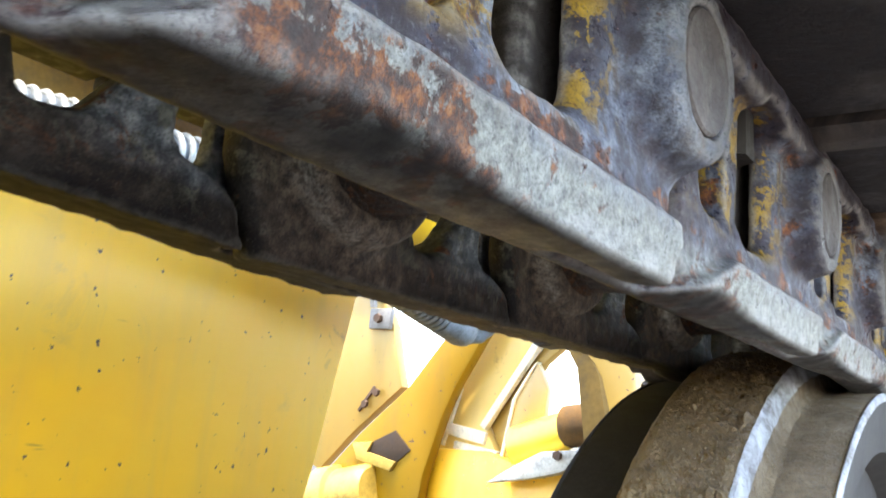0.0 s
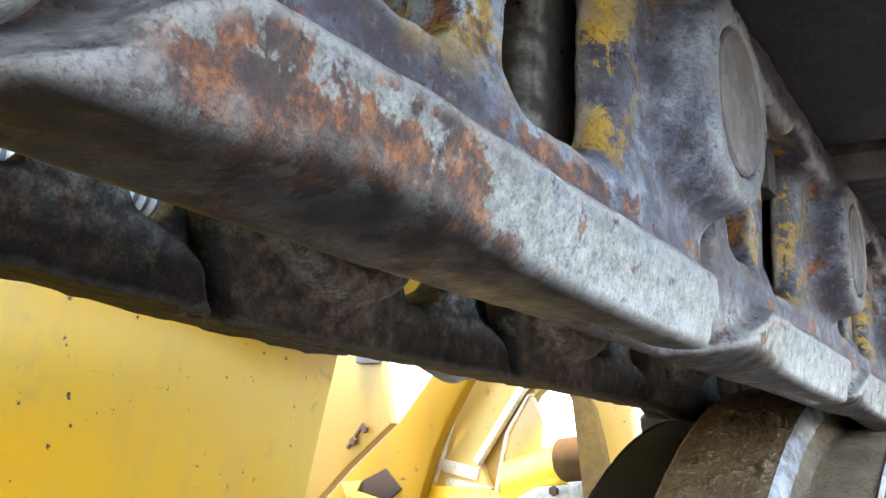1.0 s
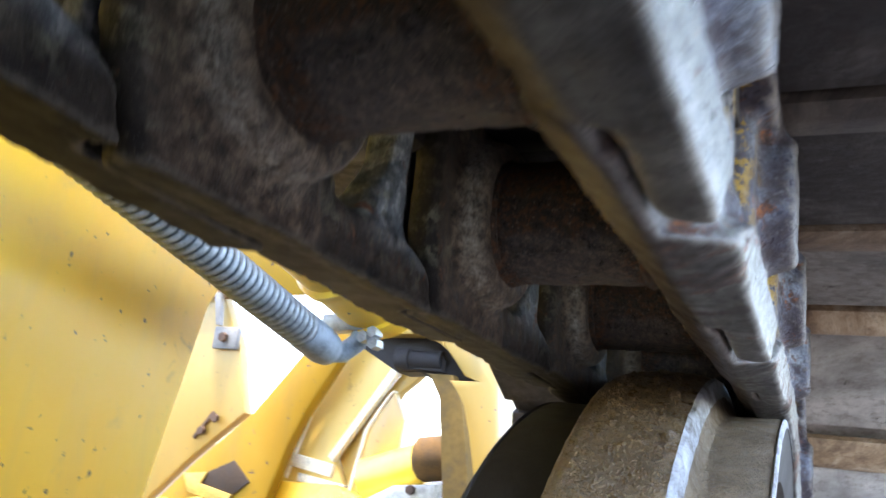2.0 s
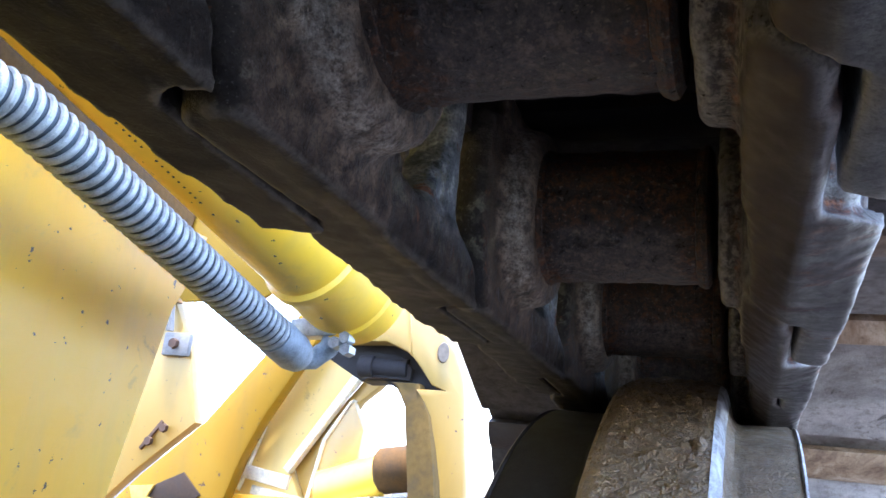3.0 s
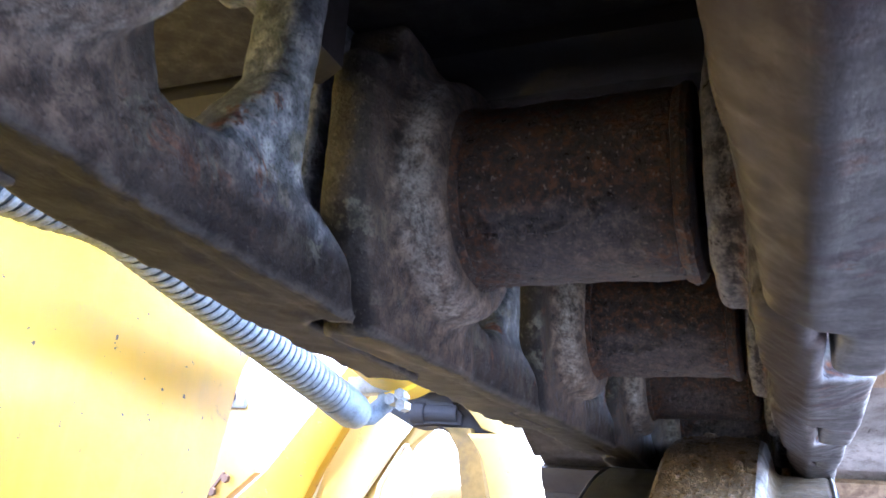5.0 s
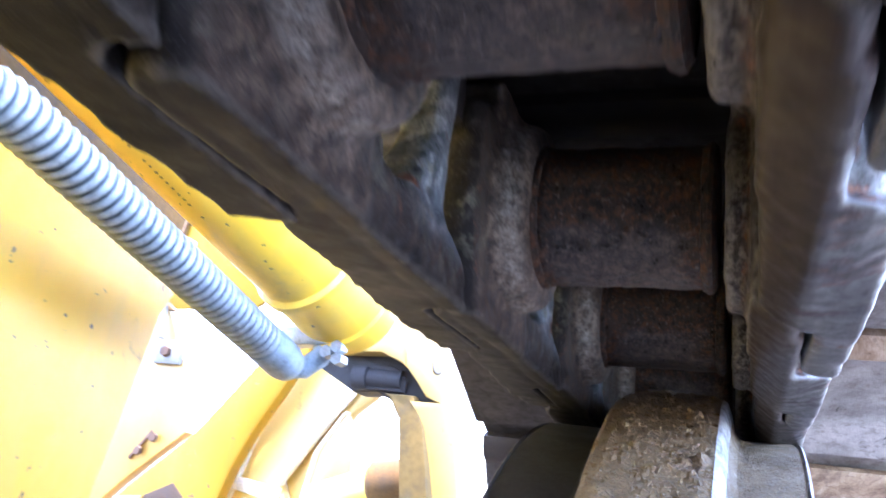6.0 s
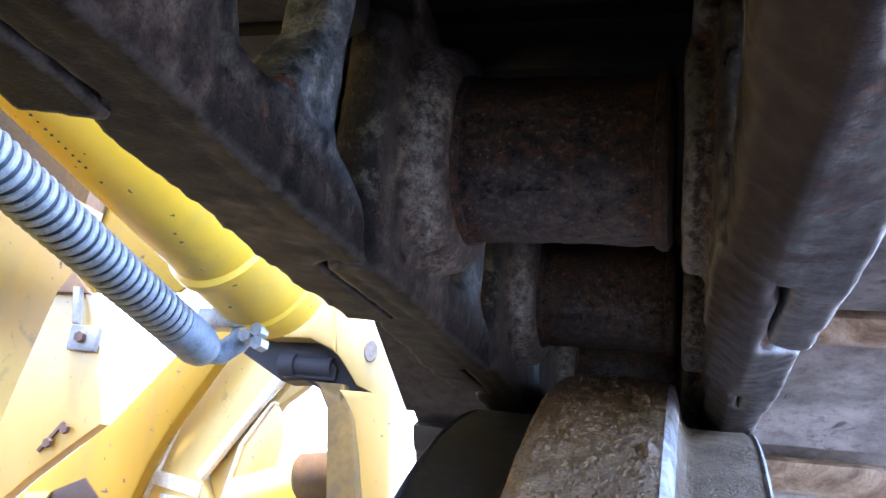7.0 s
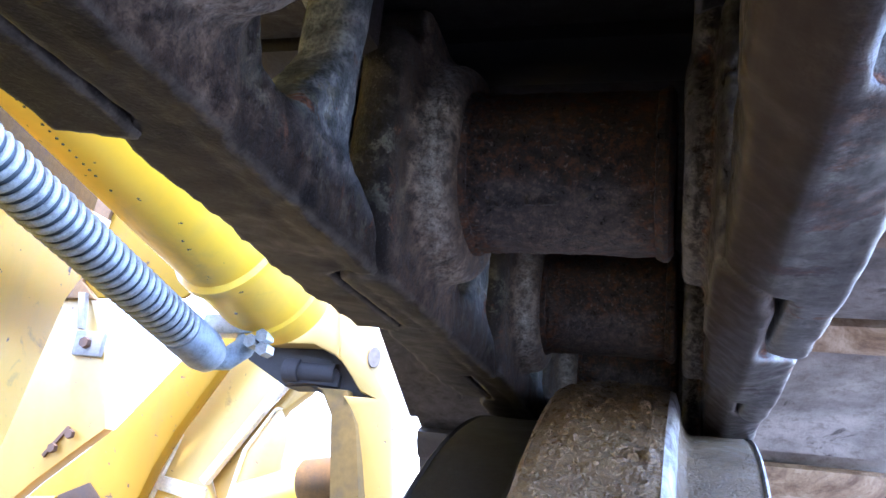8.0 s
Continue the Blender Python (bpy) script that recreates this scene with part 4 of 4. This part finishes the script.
def build_front():
    th = empty("blade_frame", "yellow blade frame of welded plates, chipped and sunlit", "blade frame")
    plate("back_plate", [(-2.0, 0.9), (-1.13, 0.9), (-1.10, 0.26), (-1.03, 0.147), (-0.984, -0.004), (-1.055, -0.064), (-1.122, -0.122), (-1.225, -0.225), (-1.26, -0.215), (-1.30, -0.10), (-2.0, -0.10)], 0.03, upright(1.12), YELLOW_CLEAN, th)
    bm = bmesh.new()
    box(bm, (-1.10, 1.105, 0.134), (-1.03, 1.119, 0.186), 0.004)
    lug = part("lug", bm, LUGGREY, th, "grey square lug with one bolt")
    bolt((-1.065, 1.098, 0.16), 0.012, lug, FACE_REAR)
    # this panel's shadow is painted as its brown colour
    plate("corner_panel", [(-1.9, 0.250), (-1.070, 0.252), (-1.115, 0.29), (-1.085, 0.48), (-1.08, 0.95), (-1.9, 0.95)], 0.012, upright(1.102), BROWN_SHADE, th, "corner panel, shadow put into its brown colour", 0.003)
    plate("upper_plate", [(-1.075, 0.258), (-0.87, 0.268), (-0.70, 0.40), (-0.70, 0.95), (-1.082, 0.95), (-1.088, 0.48), (-1.117, 0.29)], 0.012, upright(1.112), YELLOW_ARM, th, "yellow plate over the gap", 0.003)
    plate("stay", [(-1.083, 0.186), (-1.070, 0.186), (-1.085, 0.262), (-1.103, 0.262)], 0.014, upright(1.085), LUGGREY, th, "narrow grey stay", 0.002)
    plate("strap", [(-1.112, -0.068), (-1.105, -0.072), (-1.061, -0.010), (-1.067, -0.006)], 0.006, upright(1.112), RUSTY, th, "small rusty strap", 0.001)
    for at in ((-1.084, 1.106, -0.052), (-1.052, 1.106, -0.022)):
        bolt(at, 0.010, th, FACE_REAR)
    arm = plate("push_arm", [(-0.633, 0.33), (-0.696, 0.33), (-0.845, 0.133), (-0.95, -0.0), (-1.084, -0.118), (-1.188, -0.224), (-1.274, -0.32), (-1.197, -0.407), (-0.908, -0.407), (-0.886, -0.2), (-0.845, -0.062), (-0.814, 0.009), (-0.751, 0.121)], 0.035, upright(1.105), YELLOW_ARM, th, "heavy yellow push arm", 0.006)
    # a flat plate; the opening's shade is put into its brown
    plate("pocket", [(-1.051, -0.164), (-1.038, -0.137), (-0.975, -0.107), (-0.925, -0.147), (-0.962, -0.178)], 0.01, upright(1.101), POCKET_SHADE, arm, "opening in the arm, its shade a dark plate", 0.001)
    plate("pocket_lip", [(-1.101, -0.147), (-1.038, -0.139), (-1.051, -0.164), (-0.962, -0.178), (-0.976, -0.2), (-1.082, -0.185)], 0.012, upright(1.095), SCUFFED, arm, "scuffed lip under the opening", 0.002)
    rod("hinge_pin", (-1.18, 1.095, -0.29), (-1.015, 1.095, -0.25), [(0, 0), (0.066, 0.0), (0.074, 0.06), (0.074, 0.36), (0.064, 0.40), (0.064, 0.92), (0.055, 1.0), (0, 1.0)], SCUFFED, arm, "scuffed round hinge boss")
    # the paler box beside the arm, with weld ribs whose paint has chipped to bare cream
    # sunlight is in the face's paler paint, shade in the side's duller one
    face = plate("box_face", [(-0.50, 0.345), (-0.664, 0.345), (-0.785, 0.128), (-0.850, 0.012), (-0.882, -0.062), (-0.915, -0.16), (-0.72, -0.16), (-0.772, -0.075), (-0.735, -0.004), (-0.645, 0.115)], 0.03, upright(1.175), YELLOW_LIT, th, "yellow box section, sunlight put into its paler paint", 0.004)
    plate("box_side", [(-0.43, 0.345), (-0.498, 0.345), (-0.643, 0.115), (-0.733, -0.004), (-0.770, -0.075), (-0.722, -0.16), (-0.685, -0.16), (-0.695, -0.02), (-0.640, 0.075), (-0.60, 0.11)], 0.03, upright(1.195), YELLOW_CLEAN, face, "side of the box, shade put into its duller paint", 0.004)
    for a, b, w in (((-0.500, 0.345), (-0.775, -0.080), 0.009), ((-0.850, 0.008), (-0.890, -0.128), 0.011), ((-0.872, -0.090), (-0.765, -0.104), 0.014), ((-0.850, -0.125), (-0.730, -0.138), 0.009)):
        d = Vector((b[0] - a[0], b[1] - a[1])).normalized() * w
        q = Vector((-d.y, d.x))
        plate("rib", [(a[0] + q.x, a[1] + q.y), (b[0] + q.x, b[1] + q.y), (b[0] - q.x, b[1] - q.y), (a[0] - q.x, a[1] - q.y)], 0.022, upright(1.165), CHIPPED, face, "weld rib with pale chipped paint", 0.004)
    gus = plate("gusset", [(-0.642, 0.072), (-0.612, 0.016), (-0.620, -0.062), (-0.655, -0.066), (-0.700, -0.150), (-0.715, -0.14), (-0.693, -0.010)], 0.02, upright(1.17), YELLOW_CLEAN, th, "thin yellow gusset", 0.002)
    plate("gusset_edge", [(-0.642, 0.076), (-0.650, 0.072), (-0.701, -0.010), (-0.722, -0.140), (-0.713, -0.142), (-0.692, -0.012)], 0.024, upright(1.166), CHIPPED, gus, "chipped gusset edge", 0.002)
    plate("lower_panel", [(-0.925, -0.14), (-0.745, -0.13), (-0.60, -0.17), (-0.48, -0.10), (-0.40, -0.45), (-1.02, -0.45)], 0.03, upright(1.148), YELLOW, th, "lower yellow panel")
    lip = plate("step_bracket", [(-0.706, -0.194), (-0.640, -0.150), (-0.577, -0.114), (-0.484, -0.101), (-0.486, -0.128), (-0.53, -0.152), (-0.60, -0.172)], 0.05, upright(1.09), CREAM, th, "pale scuffed bracket with a bolt", 0.004)
    bolt((-0.535, 1.085, -0.118), 0.010, lip, FACE_REAR)
    rod("spool", (-0.550, 1.14, -0.060), (-0.47, 1.14, -0.046), [(0, 0), (0.038, 0), (0.044, 0.08), (0.044, 0.92), (0.040, 1), (0, 1)], BROWN, th, "brown rusty pin end")
    rod("pivot_tube", (-0.67, 1.15, -0.115), (-0.545, 1.15, -0.068), [(0, 0), (0.045, 0), (0.045, 0.9), (0.042, 1), (0, 1)], YELLOW_STRONG, th, "yellow pivot tube")


def build_yoke():
    th = empty("cylinder_yoke", "yellow forked bracket under the lift cylinder, bright in the sun", "bracket")
    # the fork leg's brown colour holds its inner face's shade; the sunlit cheek is paler
    plate("fork_leg", [(-0.472, 0.092), (-0.462, 0.086), (-0.440, 0.051), (-0.428, -0.02), (-0.418, -0.08), (-0.36, -0.5), (-0.315, -0.5), (-0.369, -0.073), (-0.380, -0.016), (-0.393, 0.039), (-0.409, 0.07), (-0.417, 0.092)], 0.12, upright(0.96), YELLOW_SHADED, th, "inner face of the fork, shade put into its brown colour", 0.004)
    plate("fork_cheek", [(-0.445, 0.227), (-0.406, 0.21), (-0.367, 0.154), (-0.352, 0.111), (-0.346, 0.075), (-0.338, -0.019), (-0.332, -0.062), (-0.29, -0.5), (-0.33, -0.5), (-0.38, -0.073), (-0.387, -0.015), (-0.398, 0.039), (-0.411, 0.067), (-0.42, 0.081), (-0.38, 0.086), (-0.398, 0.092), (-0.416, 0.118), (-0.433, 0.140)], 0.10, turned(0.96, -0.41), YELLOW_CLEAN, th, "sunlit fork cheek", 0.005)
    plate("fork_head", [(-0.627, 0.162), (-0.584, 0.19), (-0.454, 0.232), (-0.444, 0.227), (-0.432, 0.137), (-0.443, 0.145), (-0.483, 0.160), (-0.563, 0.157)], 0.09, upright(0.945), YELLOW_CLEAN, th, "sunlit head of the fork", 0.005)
    # black plates stand in for the shade inside the fork's hollow
    lining = plate("slot_lining", [(-0.624, 0.134), (-0.60, 0.170), (-0.486, 0.171), (-0.446, 0.156), (-0.41, 0.119), (-0.38, 0.081), (-0.462, 0.080), (-0.496, 0.096), (-0.542, 0.092)], 0.06, upright(0.985), BLACK_SHADE, th, "hollow under the fork, its shade a black plate", 0.004)
    plate("tunnel", [(-0.552, 0.139), (-0.530, 0.147), (-0.462, 0.140), (-0.440, 0.118), (-0.442, 0.097), (-0.50, 0.099), (-0.534, 0.095)], 0.012, upright(0.976), BLACK_SHADE, lining, "opening behind the pin, its shade a black plate", 0.002)
    rod("trunnion", (-0.545, 0.985, 0.119), (-0.45, 0.985, 0.119), [(0, 0), (0.020, 0), (0.022, 0.05), (0.022, 0.3), (0.018, 0.32), (0.018, 1), (0, 1)], BLACK_SHADE, th, "greasy trunnion pin, blackened for the shade around it")
    # flat disc, grey for the shade inside the bolt hole
    bm = bmesh.new()
    lathe(bm, [(0, 0.003), (0.017, 0.003), (0.0185, 0.0)], 24, pose(-0.384, 0.975, 0.151, 0, 0, -55) @ Matrix.Diagonal((1, 0.6, 1, 1)))
    part("hole", bm, HOLEGREY, th, "bolt hole, shade in its flat grey disc")


def build_cylinder():
    th = empty("lift_cylinder", "yellow hydraulic lift cylinder with stepped collars", "hydraulic cylinder")
    a, b = (-0.483, 0.15, 0.3225), (-0.373, 0.95, 0.0925)
    r = 0.072
    rod("barrel", (-0.593, -0.65, 0.5525), b, [(0, 0), (r, 0), (r, 0.755), (0, 0.755)], YELLOW_STRONG, th, "", 72)
    rod("collar", a, b, [(r, 0.50), (r + 0.007, 0.505), (r + 0.007, 0.52), (r + 0.002, 0.53), (r + 0.002, 0.62), (r + 0.006, 0.625), (r + 0.006, 0.64), (r - 0.003, 0.65), (r - 0.004, 0.675), (r - 0.016, 0.69), (0, 0.69)], YELLOW_STRONG, th, "stepped end collar", 72)
    # a broken line of small holes along the barrel's underside
    axis, n = along(a, b)
    rng = random.Random(3)
    for k in range(34):
        if k % 11 < 9:
            bm = bmesh.new()
            lathe(bm, [(0, 0.0006), (rng.uniform(0.0009, 0.0018), 0.0006), (0.002, -0.001)], 10, Matrix.Translation(axis @ Vector((-0.05 + 0.0088 * k + rng.uniform(-0.002, 0.002), 0, 0)) + r * Vector((0.05, -0.28, -0.955)).normalized()) @ pose(0, 0, 0, 0, 90, 0))
            part("hole", bm, DARK, th)


def build_hose():
    th = empty("hydraulic_hose", "grey hydraulic hose in a galvanised spring guard, clamped to the cylinder", "hose")
    a, b = Vector((-0.455, 0.575, 0.078)), Vector((-0.43, -0.3, 0.26))
    n = (b - a).length

    def place(d):
        """Centre line of the hose: straight at first, then sagging."""
        bend = max(0.0, d - 0.475)
        sag = 2.0 * min(bend, 0.10) ** 2 + 0.26 * max(0.0, bend - 0.10)
        return a + (b - a) * (d / n) - Vector((0, 0, sag))

    def ring(d):
        """Two directions across the hose at that length."""
        go = (place(d + 0.002) - place(d - 0.002)).normalized()
        u = go.cross(Vector((0, 0, 1))).normalized()
        return go, u, u.cross(go)

    def skin(bm, rings):
        k = len(rings[0])
        for u, w in zip(rings, rings[1:]):
            for q in range(k):
                bm.faces.new((u[q], u[(q + 1) % k], w[(q + 1) % k], w[q]))
        bmesh.ops.recalc_face_normals(bm, faces=bm.faces[:])

    bm = bmesh.new()
    rows = []
    for i in range(61):
        d = n * i / 60
        go, u, w = ring(d)
        rows.append([bm.verts.new(place(d) + 0.0215 * (u * math.cos(q) + w * math.sin(q))) for q in [2 * math.pi * k / 24 for k in range(24)]])
    skin(bm, rows)
    part("hose_core", bm, RUBBER, th)
    bm = bmesh.new()
    step, per, tube = 0.0128, 28, 8
    rows = []
    for i in range(int((n - 0.03) / step) * per + 1):
        d, ang = 0.03 + i / per * step, 2 * math.pi * i / per
        go, u, w = ring(d)
        rad = u * math.cos(ang) + w * math.sin(ang)
        rows.append([bm.verts.new(place(d) + 0.0225 * rad + 0.0036 * (rad * math.cos(q) + go * math.sin(q))) for q in [2 * math.pi * k / tube for k in range(tube)]])
    skin(bm, rows)
    part("spring_guard", bm, WIRE, th, "galvanised wire spring")
    # the sleeve, the bent pipe and the flange that holds it to the cylinder
    rod("ferrule", a + (b - a).normalized() * 0.045, a - (b - a).normalized() * 0.035, [(0, 0), (0.0255, 0), (0.0265, 0.1), (0.0265, 0.75), (0.023, 0.95), (0.018, 1.0), (0, 1.0)], HOSEGREY, th, "pale grey hose sleeve")
    path = [a - (b - a).normalized() * 0.02, Vector((-0.457, 0.612, 0.068)), Vector((-0.448, 0.632, 0.072)), Vector((-0.432, 0.642, 0.090)), Vector((-0.425, 0.645, 0.112))]
    cu = bpy.data.curves.new("elbow", "CURVE")
    cu.dimensions, cu.bevel_depth, cu.bevel_resolution = "3D", 0.0145, 5
    sp = cu.splines.new("POLY")
    sp.points.add(len(path) - 1)
    for pt, co in zip(sp.points, path):
        pt.co = (*co, 1)
    tmp = bpy.data.objects.new("elbow", cu)
    me = bpy.data.meshes.new_from_object(tmp)
    bpy.data.objects.remove(tmp)
    me.shade_smooth()
    me.materials.clear()
    me.materials.append(HOSEGREY)
    el = new("elbow", me)
    el.parent = th
    plate("flange_clamp", [(-0.49, 0.104), (-0.488, 0.128), (-0.415, 0.134), (-0.400, 0.124), (-0.402, 0.108), (-0.47, 0.103)], 0.03, upright(0.625), ZINC, th, "zinc clamp flange", 0.003)
    for at in ((-0.412, 0.628, 0.096), (-0.396, 0.632, 0.088), (-0.398, 0.630, 0.104)):
        bm = bmesh.new()
        bmesh.ops.create_cone(bm, cap_ends=True, segments=6, radius1=0.009, radius2=0.009, depth=0.02, matrix=Matrix.Translation(at) @ FACE_REAR)
        part("bolt", bm, ZINC, th, "", False)


def build_ground():
    # unseen ground, coloured dark to hold back bounced light
    bm = bmesh.new()
    bmesh.ops.create_grid(bm, x_segments=8, y_segments=8, size=400)
    g = finish(bm, "ground", DIRT)
    g.location = (0, 0, -0.92)
    tagged(g, "dark brown bare ground, out of view", "ground", "", "structure")


build_hull()
build_light_block()
build_front()
build_yoke()
build_cylinder()
build_hose()
build_ground()
